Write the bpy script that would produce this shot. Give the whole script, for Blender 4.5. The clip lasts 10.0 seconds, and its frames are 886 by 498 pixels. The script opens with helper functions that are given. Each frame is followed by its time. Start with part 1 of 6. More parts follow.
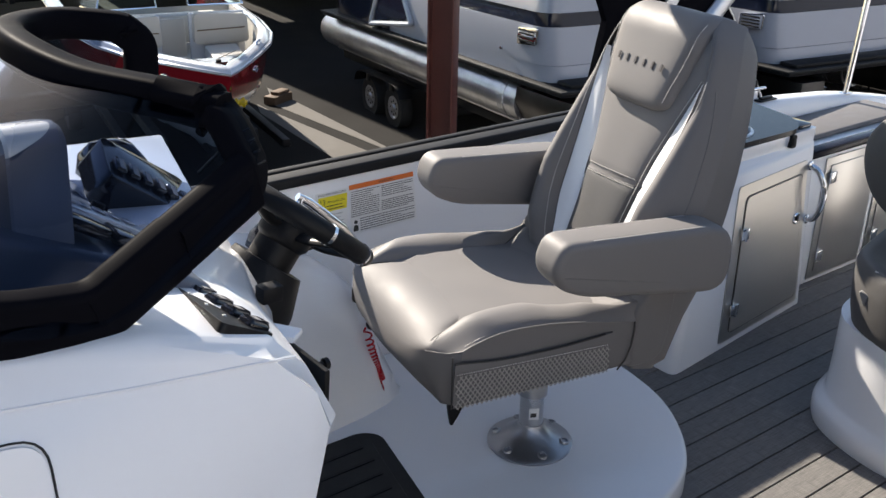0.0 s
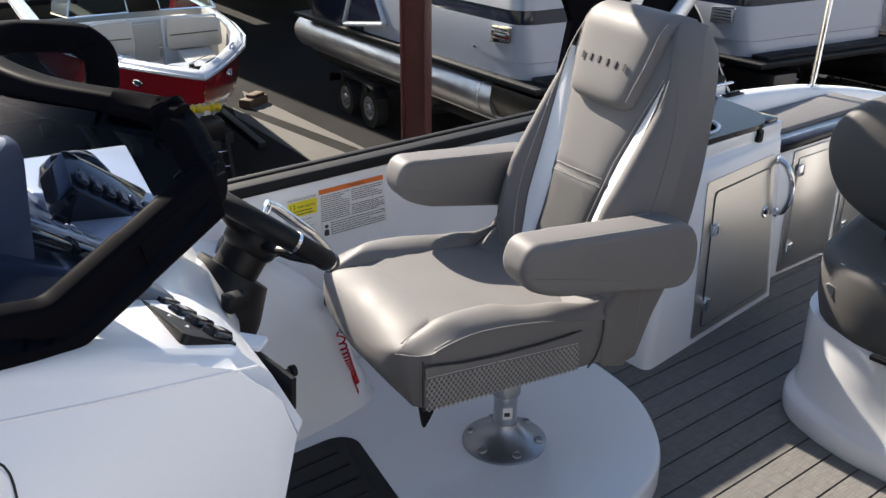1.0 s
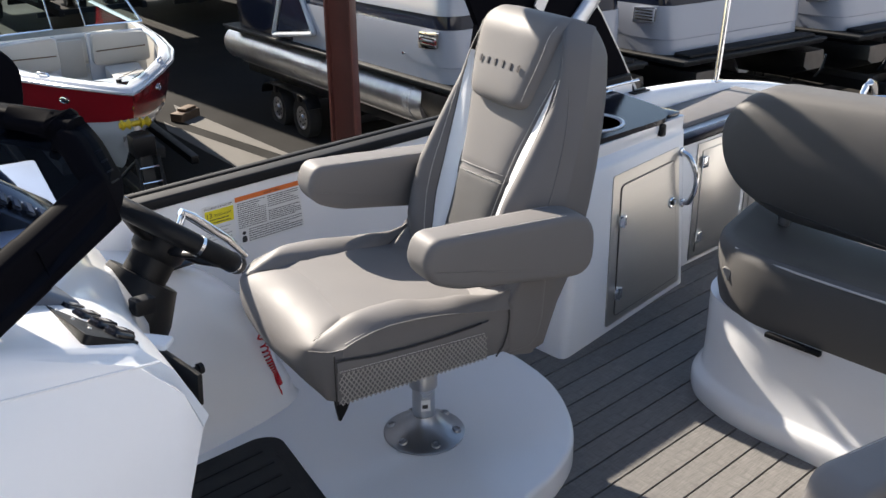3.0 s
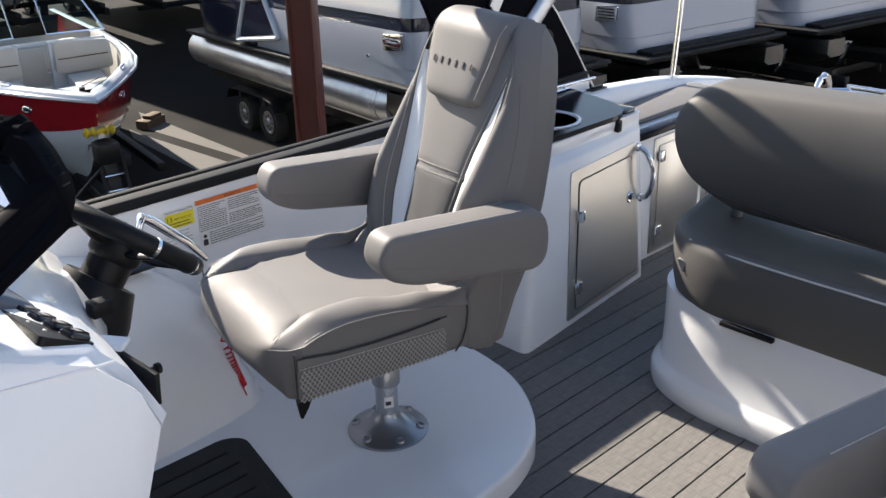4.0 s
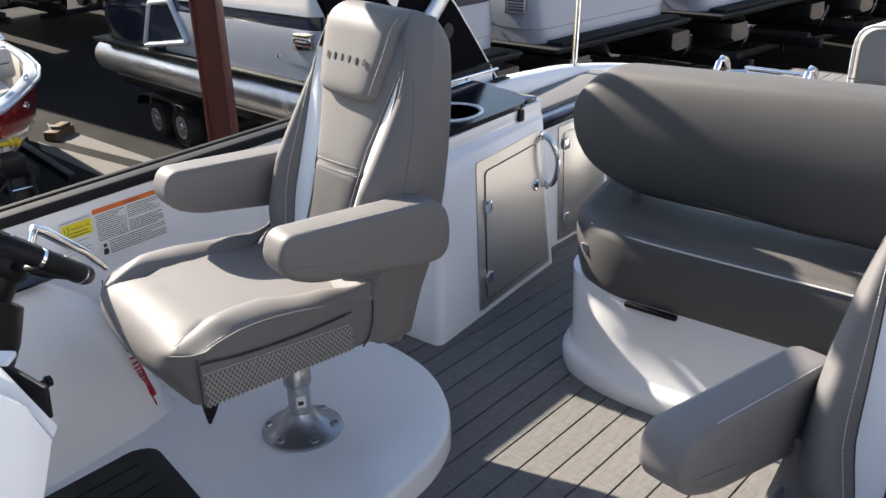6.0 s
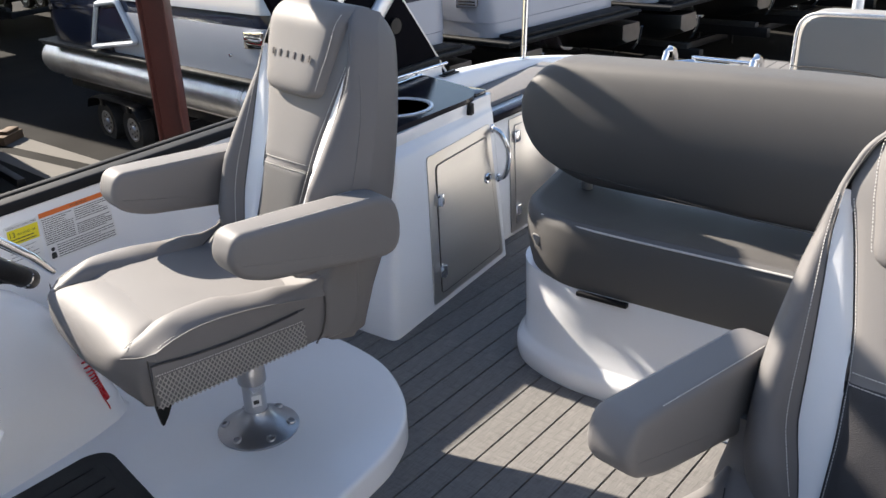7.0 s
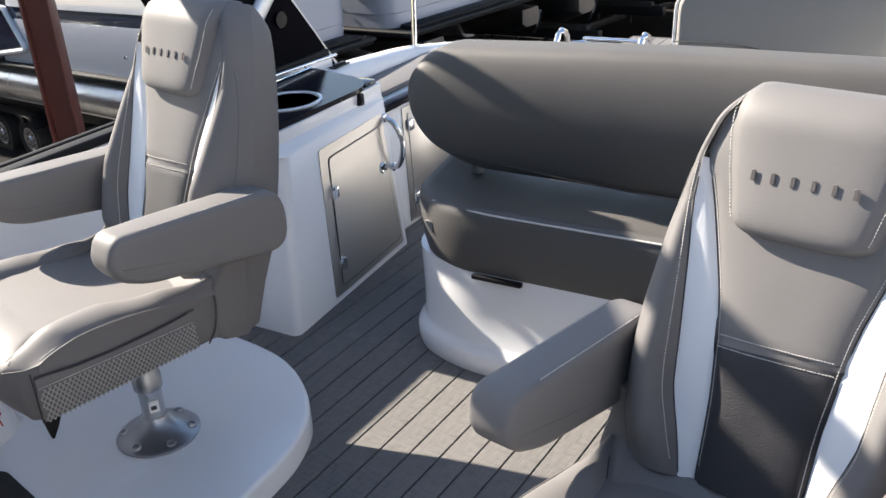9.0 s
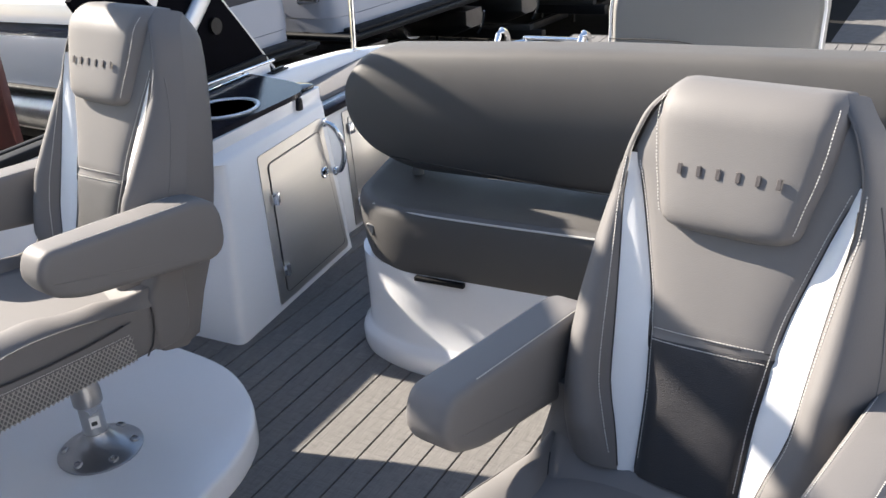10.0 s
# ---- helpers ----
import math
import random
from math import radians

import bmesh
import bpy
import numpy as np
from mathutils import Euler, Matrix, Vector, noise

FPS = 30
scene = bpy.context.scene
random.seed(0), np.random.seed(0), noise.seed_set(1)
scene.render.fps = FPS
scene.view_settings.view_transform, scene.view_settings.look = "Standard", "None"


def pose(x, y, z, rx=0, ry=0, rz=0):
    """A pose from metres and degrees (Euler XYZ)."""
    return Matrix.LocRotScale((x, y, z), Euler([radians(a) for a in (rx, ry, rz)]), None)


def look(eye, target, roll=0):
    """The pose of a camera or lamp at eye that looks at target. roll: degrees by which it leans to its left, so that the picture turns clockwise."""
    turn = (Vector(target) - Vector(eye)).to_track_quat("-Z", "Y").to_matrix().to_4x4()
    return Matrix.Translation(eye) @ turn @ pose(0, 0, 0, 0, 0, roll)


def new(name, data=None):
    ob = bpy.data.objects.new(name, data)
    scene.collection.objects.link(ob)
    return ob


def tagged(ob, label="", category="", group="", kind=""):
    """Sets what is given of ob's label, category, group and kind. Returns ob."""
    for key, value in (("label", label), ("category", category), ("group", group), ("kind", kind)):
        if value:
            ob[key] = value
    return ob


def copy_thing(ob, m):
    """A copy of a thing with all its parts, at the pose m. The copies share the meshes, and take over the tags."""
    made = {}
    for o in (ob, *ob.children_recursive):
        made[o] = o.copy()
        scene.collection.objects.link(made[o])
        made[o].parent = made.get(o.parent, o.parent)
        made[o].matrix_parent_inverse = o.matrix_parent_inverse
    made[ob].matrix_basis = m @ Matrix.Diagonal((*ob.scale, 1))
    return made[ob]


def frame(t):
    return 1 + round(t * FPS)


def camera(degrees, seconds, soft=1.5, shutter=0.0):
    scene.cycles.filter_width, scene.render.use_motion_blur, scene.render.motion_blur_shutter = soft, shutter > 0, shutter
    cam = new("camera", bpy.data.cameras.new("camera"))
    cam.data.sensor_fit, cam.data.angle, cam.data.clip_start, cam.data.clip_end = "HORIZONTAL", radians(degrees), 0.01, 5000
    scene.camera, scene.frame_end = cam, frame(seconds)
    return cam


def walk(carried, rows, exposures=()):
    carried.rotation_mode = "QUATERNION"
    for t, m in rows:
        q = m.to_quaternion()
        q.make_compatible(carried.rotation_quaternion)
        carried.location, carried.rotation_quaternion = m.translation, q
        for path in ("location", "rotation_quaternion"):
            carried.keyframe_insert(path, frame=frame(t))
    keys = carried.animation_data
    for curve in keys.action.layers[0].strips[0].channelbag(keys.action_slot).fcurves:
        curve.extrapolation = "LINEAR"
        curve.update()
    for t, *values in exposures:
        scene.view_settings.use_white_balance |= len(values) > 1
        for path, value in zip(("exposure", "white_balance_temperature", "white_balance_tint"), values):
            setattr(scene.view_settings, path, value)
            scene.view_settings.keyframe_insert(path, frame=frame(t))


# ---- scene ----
cam = camera(48.8, 10.0)
PATH = [
    (0, (-1.552, -1.55, 1.57), (-0.439, -0.093, 0.77), 1.2),
    (0.5, (-1.553, -1.552, 1.575), (-0.413, -0.119, 0.77), 0.5),
    (1, (-1.532, -1.571, 1.583), (-0.39, -0.139, 0.781), 0.3),
    (1.5, (-1.521, -1.605, 1.591), (-0.366, -0.181, 0.793), -0.0),
    (2, (-1.524, -1.637, 1.592), (-0.346, -0.229, 0.799), -0.7),
    (2.5, (-1.527, -1.668, 1.597), (-0.32, -0.284, 0.805), -0.7),
    (4, (-1.526, -1.749, 1.604), (-0.252, -0.424, 0.816), -1.4),
    (4.5, (-1.522, -1.768, 1.604), (-0.225, -0.467, 0.814), -1.8),
    (5, (-1.509, -1.776, 1.602), (-0.187, -0.5, 0.81), -2.0),
    (5.5, (-1.494, -1.786, 1.598), (-0.147, -0.539, 0.803), -2.3),
    (7, (-1.483, -1.822, 1.594), (-0.061, -0.672, 0.784), -3.1),
    (7.5, (-1.471, -1.834, 1.59), (-0.03, -0.716, 0.772), -3.5),
    (8, (-1.464, -1.85, 1.587), (-0.005, -0.761, 0.76), -3.8),
    (8.5, (-1.456, -1.87, 1.584), (0.024, -0.815, 0.75), -4.3),
    (9, (-1.446, -1.89, 1.584), (0.062, -0.876, 0.748), -4.6),
    (9.5, (-1.434, -1.905, 1.582), (0.102, -0.934, 0.747), -4.9),
    (10, (-1.424, -1.918, 1.578), (0.133, -0.984, 0.739), -5.3),
]
walk(cam, [(t, look(eye, target, roll)) for t, eye, target, roll in PATH], ((0.0, 1.26, 6850, 11), (4.0, 1.42, 6850, 11), (7.0, 1.60, 6850, 11), (10.0, 1.67, 6850, 11)))

# ---- world, sun, exposure ----
SUN = Vector((0.02, 1.47, 1.0)).normalized()      # towards the sun
world = bpy.data.worlds.new("sky")
scene.world = world
world.use_nodes = True
sky = world.node_tree.nodes.new("ShaderNodeTexSky")
sky.sky_type = "NISHITA"
sky.sun_disc = False
sky.sun_elevation = math.asin(SUN.z)
sky.sun_rotation = math.atan2(SUN.x, SUN.y)
sky.dust_density = 0.6
world.node_tree.links.new(sky.outputs[0], world.node_tree.nodes["Background"].inputs[0])
world.node_tree.nodes["Background"].inputs[1].default_value = 0.088
sun = new("sun", bpy.data.lights.new("sun", "SUN"))
sun.data.energy, sun.data.angle, sun.data.color = 4.6, radians(0.6), (1.0, 0.94, 0.85)
sun.matrix_world = look(SUN * 30, (0, 0, 0))


# ---- materials ----
def material(name, color, rough=0.5, metal=0.0, var=0.06, scale=6.0, bump=0.0, bump_scale=80.0, coat=0.0, rand=0.0,
             stretch=(1, 1, 1), spec=0.5, stain=0.0, stain_color=(0.1, 0.09, 0.08)):
    """A principled surface with colour and gloss that vary at two scales, and fine relief."""
    m = bpy.data.materials.new(name)
    m.use_nodes = True
    n, k = m.node_tree.nodes, m.node_tree.links
    b = n["Principled BSDF"]
    b.inputs["Metallic"].default_value = metal
    b.inputs["Specular IOR Level"].default_value = spec
    b.inputs["Coat Weight"].default_value = coat
    b.inputs["Coat Roughness"].default_value = 0.08
    co = n.new("ShaderNodeTexCoord")
    mp = n.new("ShaderNodeMapping")
    mp.inputs["Scale"].default_value = stretch
    k.new(co.outputs["Object"], mp.inputs["Vector"])
    big, small = n.new("ShaderNodeTexNoise"), n.new("ShaderNodeTexNoise")
    big.inputs["Scale"].default_value, big.inputs["Detail"].default_value = scale, 4
    small.inputs["Scale"].default_value, small.inputs["Detail"].default_value = bump_scale, 3
    for t in (big, small):
        k.new(mp.outputs[0], t.inputs["Vector"])
    add = n.new("ShaderNodeMath")
    add.operation = "MULTIPLY_ADD"
    k.new(small.outputs["Fac"], add.inputs[0])
    add.inputs[1].default_value = 0.4
    k.new(big.outputs["Fac"], add.inputs[2])
    ramp = n.new("ShaderNodeMapRange")
    ramp.inputs["From Min"].default_value, ramp.inputs["From Max"].default_value = 0.35, 1.05
    ramp.inputs["To Min"].default_value, ramp.inputs["To Max"].default_value = 1 - var, 1 + var
    k.new(add.outputs[0], ramp.inputs["Value"])
    last = ramp.outputs[0]
    if rand:
        info = n.new("ShaderNodeObjectInfo")
        r2 = n.new("ShaderNodeMapRange")
        r2.inputs["To Min"].default_value, r2.inputs["To Max"].default_value = 1 - rand, 1 + rand
        k.new(info.outputs["Random"], r2.inputs["Value"])
        mul = n.new("ShaderNodeMath")
        mul.operation = "MULTIPLY"
        k.new(last, mul.inputs[0]), k.new(r2.outputs[0], mul.inputs[1])
        last = mul.outputs[0]
    sc = n.new("ShaderNodeVectorMath")
    sc.operation = "SCALE"
    sc.inputs[0].default_value = color
    k.new(last, sc.inputs["Scale"])
    col = sc.outputs[0]
    if stain:
        st = n.new("ShaderNodeTexNoise")
        st.inputs["Scale"].default_value, st.inputs["Detail"].default_value = scale * 0.6, 8
        k.new(mp.outputs[0], st.inputs["Vector"])
        sr = n.new("ShaderNodeMapRange")
        sr.inputs["From Min"].default_value, sr.inputs["From Max"].default_value = 0.5, 0.72
        sr.inputs["To Max"].default_value = stain
        k.new(st.outputs["Fac"], sr.inputs["Value"])
        mx = n.new("ShaderNodeMix")
        mx.data_type = "RGBA"
        k.new(sr.outputs[0], mx.inputs[0])
        k.new(col, mx.inputs[6])
        mx.inputs[7].default_value = (*stain_color, 1)
        col = mx.outputs[2]
    k.new(col, b.inputs["Base Color"])
    rr = n.new("ShaderNodeMapRange")
    rr.inputs["From Min"].default_value, rr.inputs["From Max"].default_value = 0.3, 0.75
    rr.inputs["To Min"].default_value, rr.inputs["To Max"].default_value = max(0.0, rough * 0.85), min(1.0, rough * 1.15)
    k.new(big.outputs["Fac"], rr.inputs["Value"])
    k.new(rr.outputs[0], b.inputs["Roughness"])
    if bump:
        bp = n.new("ShaderNodeBump")
        bp.inputs["Strength"].default_value, bp.inputs["Distance"].default_value = bump, 0.002
        k.new(small.outputs["Fac"], bp.inputs["Height"])
        k.new(bp.outputs[0], b.inputs["Normal"])
    return m


def glass(name, color, rough=0.0):
    """Tinted acrylic: light passes straight through, coloured, with a glossy surface."""
    m = bpy.data.materials.new(name)
    m.use_nodes = True
    n, k = m.node_tree.nodes, m.node_tree.links
    n.remove(n["Principled BSDF"])
    tr, gl, mix, fr = (n.new(s) for s in ("ShaderNodeBsdfTransparent", "ShaderNodeBsdfGlossy", "ShaderNodeMixShader", "ShaderNodeFresnel"))
    tr.inputs[0].default_value = (*color, 1)
    gl.inputs["Roughness"].default_value = rough + 0.02
    fr.inputs[0].default_value = 1.25
    k.new(fr.outputs[0], mix.inputs[0]), k.new(tr.outputs[0], mix.inputs[1]), k.new(gl.outputs[0], mix.inputs[2])
    k.new(mix.outputs[0], n["Material Output"].inputs[0])
    return m


GELCOAT = material("white_gelcoat", (0.84, 0.845, 0.86), 0.22, var=0.015, scale=2.0, coat=0.35)
# copy of the white gelcoat; weaker light on far boats is in its colour
GELCOAT_FAR_DIM = material("dimmed_white_gelcoat_far", (0.52, 0.54, 0.58), 0.18, var=0.03, scale=1.5, coat=0.5)
# white panel dimmed and blued, its shaded look put into the colour
PONTOON_DIM_WHITE = material("pontoon_panel_dim_white", (0.36, 0.38, 0.43), 0.2, var=0.03, scale=1.5, coat=0.4)
VINYL = material("taupe_vinyl", (0.150, 0.142, 0.139), 0.62, spec=0.38, var=0.06, scale=7, bump=0.16, bump_scale=480)
VINYL_LIGHT = material("light_taupe_vinyl", (0.168, 0.159, 0.155), 0.60, spec=0.38, var=0.05, scale=7, bump=0.15, bump_scale=480)
VINYL_WHITE = material("white_vinyl", (0.80, 0.80, 0.80), 0.4, var=0.02, scale=9, bump=0.08, bump_scale=420)
VINYL_DARK = material("charcoal_vinyl", (0.024, 0.023, 0.026), 0.5, var=0.10, scale=14, bump=0.5, bump_scale=600)
VINYL_WEAVE = material("grey_woven_vinyl", (0.072, 0.069, 0.068), 0.62, var=0.12, scale=14, bump=0.5, bump_scale=700)
SINK = material("satin_sink_steel", (0.74, 0.75, 0.77), 0.30, metal=0.2, var=0.05, scale=8)
THREAD = material("pale_thread", (0.56, 0.54, 0.51), 0.7, var=0.05)
SEAM = material("dark_seam", (0.040, 0.036, 0.034), 0.7, var=0.05)
NET = material("net_cord", (0.36, 0.34, 0.31), 0.6, var=0.08, scale=20)
ALU = material("brushed_aluminium", (0.52, 0.53, 0.54), 0.30, metal=1.0, var=0.08, scale=10, bump=0.05, bump_scale=300)
CAST = material("cast_aluminium", (0.40, 0.41, 0.43), 0.34, metal=0.85, var=0.08, scale=18, bump=0.10, bump_scale=260)
CHROME = material("polished_steel", (0.82, 0.83, 0.85), 0.08, metal=1.0, var=0.02)
STAINLESS = material("brushed_stainless", (0.56, 0.545, 0.52), 0.34, metal=0.9, var=0.04, scale=3, bump=0.02, bump_scale=60, stretch=(0.1, 1, 12))
VINYL_PALE = material("pale_taupe_vinyl", (0.24, 0.232, 0.222), 0.5, var=0.03, scale=9, bump=0.10, bump_scale=420)
VINYL_SEAT = material("lounge_taupe_vinyl", (0.100, 0.095, 0.091), 0.62, spec=0.35, var=0.07, scale=6, bump=0.16, bump_scale=480)
FRAME_BLACK = material("satin_black_frame", (0.005, 0.005, 0.007), 0.5, var=0.2, scale=12, bump=0.04, bump_scale=300, spec=0.008)
LOGS = material("pontoon_aluminium", (0.80, 0.81, 0.83), 0.36, metal=1.0, var=0.16, scale=3.0, bump=0.12, bump_scale=14, stain=0.35, stain_color=(0.33, 0.30, 0.27))
# darkened copy of the pontoon metal: shade is in the colour, besides stains
LOGS_SHADED = material("shaded_pontoon_metal", (0.16, 0.155, 0.15), 0.34, metal=1.0, var=0.2, scale=3.0, bump=0.12, bump_scale=14, stain=0.4, stain_color=(0.10, 0.09, 0.08))
BLACK = material("black_plastic", (0.008, 0.008, 0.009), 0.42, var=0.25, scale=12, bump=0.05, bump_scale=300, spec=0.22)
BLACK_SOFT = material("black_leather_grip", (0.008, 0.008, 0.009), 0.5, var=0.2, scale=20, bump=0.25, bump_scale=350, spec=0.2)
BLACK_GLOSS = material("black_gloss", (0.010, 0.011, 0.016), 0.10, var=0.2, scale=5, coat=0.4)
RAIL_BLACK = material("black_rail_vinyl", (0.012, 0.012, 0.013), 0.62, var=0.2, scale=12, bump=0.08, bump_scale=200, spec=0.2)
RUBBER = material("black_rubber", (0.015, 0.015, 0.015), 0.75, var=0.3, scale=15, bump=0.2, bump_scale=200)
COUNTER = material("black_solid_counter", (0.010, 0.010, 0.016), 0.16, var=0.3, scale=4, spec=0.15)
POD = material("slate_blue_plastic", (0.095, 0.118, 0.165), 0.32, var=0.05, scale=5, bump=0.06, bump_scale=350, coat=0.2)
TINT = glass("smoked_acrylic", (0.33, 0.39, 0.52))
CLEAR = glass("greenish_glass", (0.70, 0.85, 0.82))
DECK = material("woven_vinyl_deck", (0.150, 0.142, 0.134), 0.8, var=0.22, scale=40, bump=0.5, bump_scale=240, rand=0.07, stretch=(0.5, 1.6, 1))


def weave(m, amount=0.20):
    """Darkens and lightens a surface by crossed threads."""
    n, k = m.node_tree.nodes, m.node_tree.links
    b = n["Principled BSDF"]
    col = b.inputs["Base Color"].links[0].from_socket
    co = n.new("ShaderNodeTexCoord")
    for sc in ((20, 420, 1), (420, 20, 1)):
        mp, tx, rg, mu = (n.new(q) for q in ("ShaderNodeMapping", "ShaderNodeTexNoise", "ShaderNodeMapRange", "ShaderNodeVectorMath"))
        mp.inputs["Scale"].default_value = sc
        tx.inputs["Scale"].default_value, tx.inputs["Detail"].default_value = 1.0, 2
        rg.inputs["From Min"].default_value, rg.inputs["From Max"].default_value = 0.3, 0.7
        rg.inputs["To Min"].default_value, rg.inputs["To Max"].default_value = 1 - amount, 1 + amount
        mu.operation = "SCALE"
        k.new(co.outputs["Object"], mp.inputs["Vector"]), k.new(mp.outputs[0], tx.inputs["Vector"]), k.new(tx.outputs["Fac"], rg.inputs["Value"])
        k.new(col, mu.inputs[0]), k.new(rg.outputs[0], mu.inputs["Scale"])
        col = mu.outputs[0]
    k.new(col, b.inputs["Base Color"])


weave(DECK)
DECK_LINE = material("dark_plank_line", (0.045, 0.042, 0.04), 0.75, var=0.15, scale=40, bump=0.3, bump_scale=260)
RED_CORD = material("red_coil_cord", (0.55, 0.012, 0.02), 0.28, var=0.08, scale=30)
RED_GEL = material("deep_red_gelcoat", (0.26, 0.008, 0.014), 0.12, var=0.06, scale=2, coat=0.6)
STEEL_RED = material("red_oxide_steel", (0.115, 0.032, 0.024), 0.5, var=0.22, scale=3.5, bump=0.12, bump_scale=60, stain=0.4, stain_color=(0.10, 0.05, 0.04))
ASPHALT = material("yard_asphalt", (0.020, 0.019, 0.018), 0.9, var=0.25, scale=0.7, bump=0.7, bump_scale=55, spec=0.08, stain=0.5, stain_color=(0.013, 0.012, 0.011))
CONCRETE = material("yard_concrete", (0.165, 0.157, 0.145), 0.9, var=0.14, scale=1.4, bump=0.6, bump_scale=55, spec=0.1, stain=0.5, stain_color=(0.12, 0.112, 0.10))
SAND = material("sandy_ground", (0.36, 0.28, 0.20), 0.95, var=0.2, scale=0.8, bump=0.6, bump_scale=40, stain=0.4, stain_color=(0.22, 0.17, 0.12))
YELLOW = material("yellow_plastic", (0.62, 0.42, 0.02), 0.4, var=0.12, scale=10)
PAPER = material("white_label", (0.80, 0.80, 0.79), 0.45, var=0.02)
LABEL_YELLOW = material("yellow_label", (0.80, 0.68, 0.03), 0.45, var=0.02)
LABEL_ORANGE = material("orange_label", (0.75, 0.17, 0.03), 0.45, var=0.02)
INK = material("black_ink", (0.03, 0.03, 0.03), 0.5, var=0.05)
INK_GREY = material("grey_ink", (0.22, 0.22, 0.23), 0.5, var=0.05)
EMBOSS = material("dark_bronze_embroidery", (0.085, 0.074, 0.072), 0.42, var=0.25, scale=60, bump=0.3, bump_scale=500)
WOOD = material("weathered_timber", (0.13, 0.085, 0.055), 0.8, var=0.25, scale=9, bump=0.4, bump_scale=60, stretch=(1, 6, 6))
POD_RIM = material("pale_slate_rim", (0.22, 0.25, 0.30), 0.28, var=0.05, scale=6, coat=0.3)
SILVER_PANEL = material("satin_silver_trim", (0.62, 0.63, 0.65), 0.32, metal=0.7, var=0.05, scale=10)
NAVY_WINDOW = material("dark_boat_window", (0.012, 0.016, 0.03), 0.07, var=0.1, spec=0.3)
SEAT_CREAM = material("cream_boat_upholstery", (0.46, 0.44, 0.40), 0.45, var=0.05, scale=4, bump=0.1, bump_scale=200)


# ---- mesh tools ----
def finish(name, bm, mat, parent=None, smooth=True, angle=38):
    bmesh.ops.recalc_face_normals(bm, faces=bm.faces)
    me = bpy.data.meshes.new(name)
    bm.to_mesh(me)
    bm.free()
    me.materials.append(mat)
    if smooth:
        me.shade_smooth()
        me.set_sharp_from_angle(angle=radians(angle))
    ob = new(name, me)
    if parent is not None:
        ob.parent = parent
    return ob


def part(name, bm, mat, parent, label="", angle=38):
    ob = finish(name, bm, mat, parent, angle=angle)
    return tagged(ob, label) if label else ob


def thing(name, label, category, at=(0, 0, 0), turn=0, group="", kind=""):
    ob = new(name)
    ob.empty_display_size = 0.05
    ob.matrix_basis = pose(*at, 0, 0, turn)
    return tagged(ob, label, category, group, kind)


def soften(bm, r, seg=2, edges=None):
    if edges is None:
        edges = [e for e in bm.edges if len(e.link_faces) == 2 and e.calc_face_angle(0) > 0.5]
    if edges:
        bmesh.ops.bevel(bm, geom=edges, offset=r, segments=seg, profile=0.5, affect="EDGES", clamp_overlap=True)
    return bm


def merge(bm, other, m=None):
    """Adds the faces of other to bm."""
    if m is not None:
        bmesh.ops.transform(other, matrix=m, verts=other.verts)
    me = bpy.data.meshes.new("tmp")
    other.to_mesh(me)
    other.free()
    bm.from_mesh(me)
    bpy.data.meshes.remove(me)
    return bm


def box(x0, x1, y0, y1, z0, z1, r=0.0, seg=2, m=None):
    bm = bmesh.new()
    bmesh.ops.create_cube(bm, size=1)
    bmesh.ops.scale(bm, vec=(x1 - x0, y1 - y0, z1 - z0), verts=bm.verts)
    bmesh.ops.translate(bm, vec=((x0 + x1) / 2, (y0 + y1) / 2, (z0 + z1) / 2), verts=bm.verts)
    if r:
        soften(bm, r, seg, list(bm.edges))
    if m is not None:
        bmesh.ops.transform(bm, matrix=m, verts=bm.verts)
    return bm


AXES = {"x": lambda u, v, w: (w, u, v), "y": lambda u, v, w: (u, w, v), "z": lambda u, v, w: (u, v, w)}


def prism(pts, axis, a, b, r=0.0, seg=2, m=None):
    """A polygon drawn in the plane across axis, pushed from a to b."""
    f = AXES[axis]
    bm = bmesh.new()
    lo = [bm.verts.new(f(u, v, a)) for u, v in pts]
    hi = [bm.verts.new(f(u, v, b)) for u, v in pts]
    bm.faces.new(lo)
    bm.faces.new(hi[::-1])
    n = len(pts)
    for i in range(n):
        bm.faces.new((lo[i], hi[i], hi[(i + 1) % n], lo[(i + 1) % n]))
    bmesh.ops.recalc_face_normals(bm, faces=bm.faces)
    if r:
        soften(bm, r, seg, [e for e in bm.edges if e.calc_face_angle(0) > 0.35])
    if m is not None:
        bmesh.ops.transform(bm, matrix=m, verts=bm.verts)
    return bm


def rounded(pts, r, n=5):
    """The polygon pts with rounded corners; r is one radius or one for each corner."""
    out = []
    k = len(pts)
    for i in range(k):
        p, a, b = (Vector(pts[i]).to_2d(), Vector(pts[i - 1]).to_2d(), Vector(pts[(i + 1) % k]).to_2d())
        rad = r[i] if isinstance(r, (list, tuple)) else r
        da, db = (a - p), (b - p)
        rad_ = min(rad, da.length * 0.49, db.length * 0.49)
        if rad_ < 1e-5:
            out.append(tuple(p))
            continue
        pa, pb = p + da.normalized() * rad_, p + db.normalized() * rad_
        for j in range(n + 1):
            t = j / n
            q = pa * (1 - t) ** 2 + p * 2 * t * (1 - t) + pb * t * t
            out.append(tuple(q))
    return out


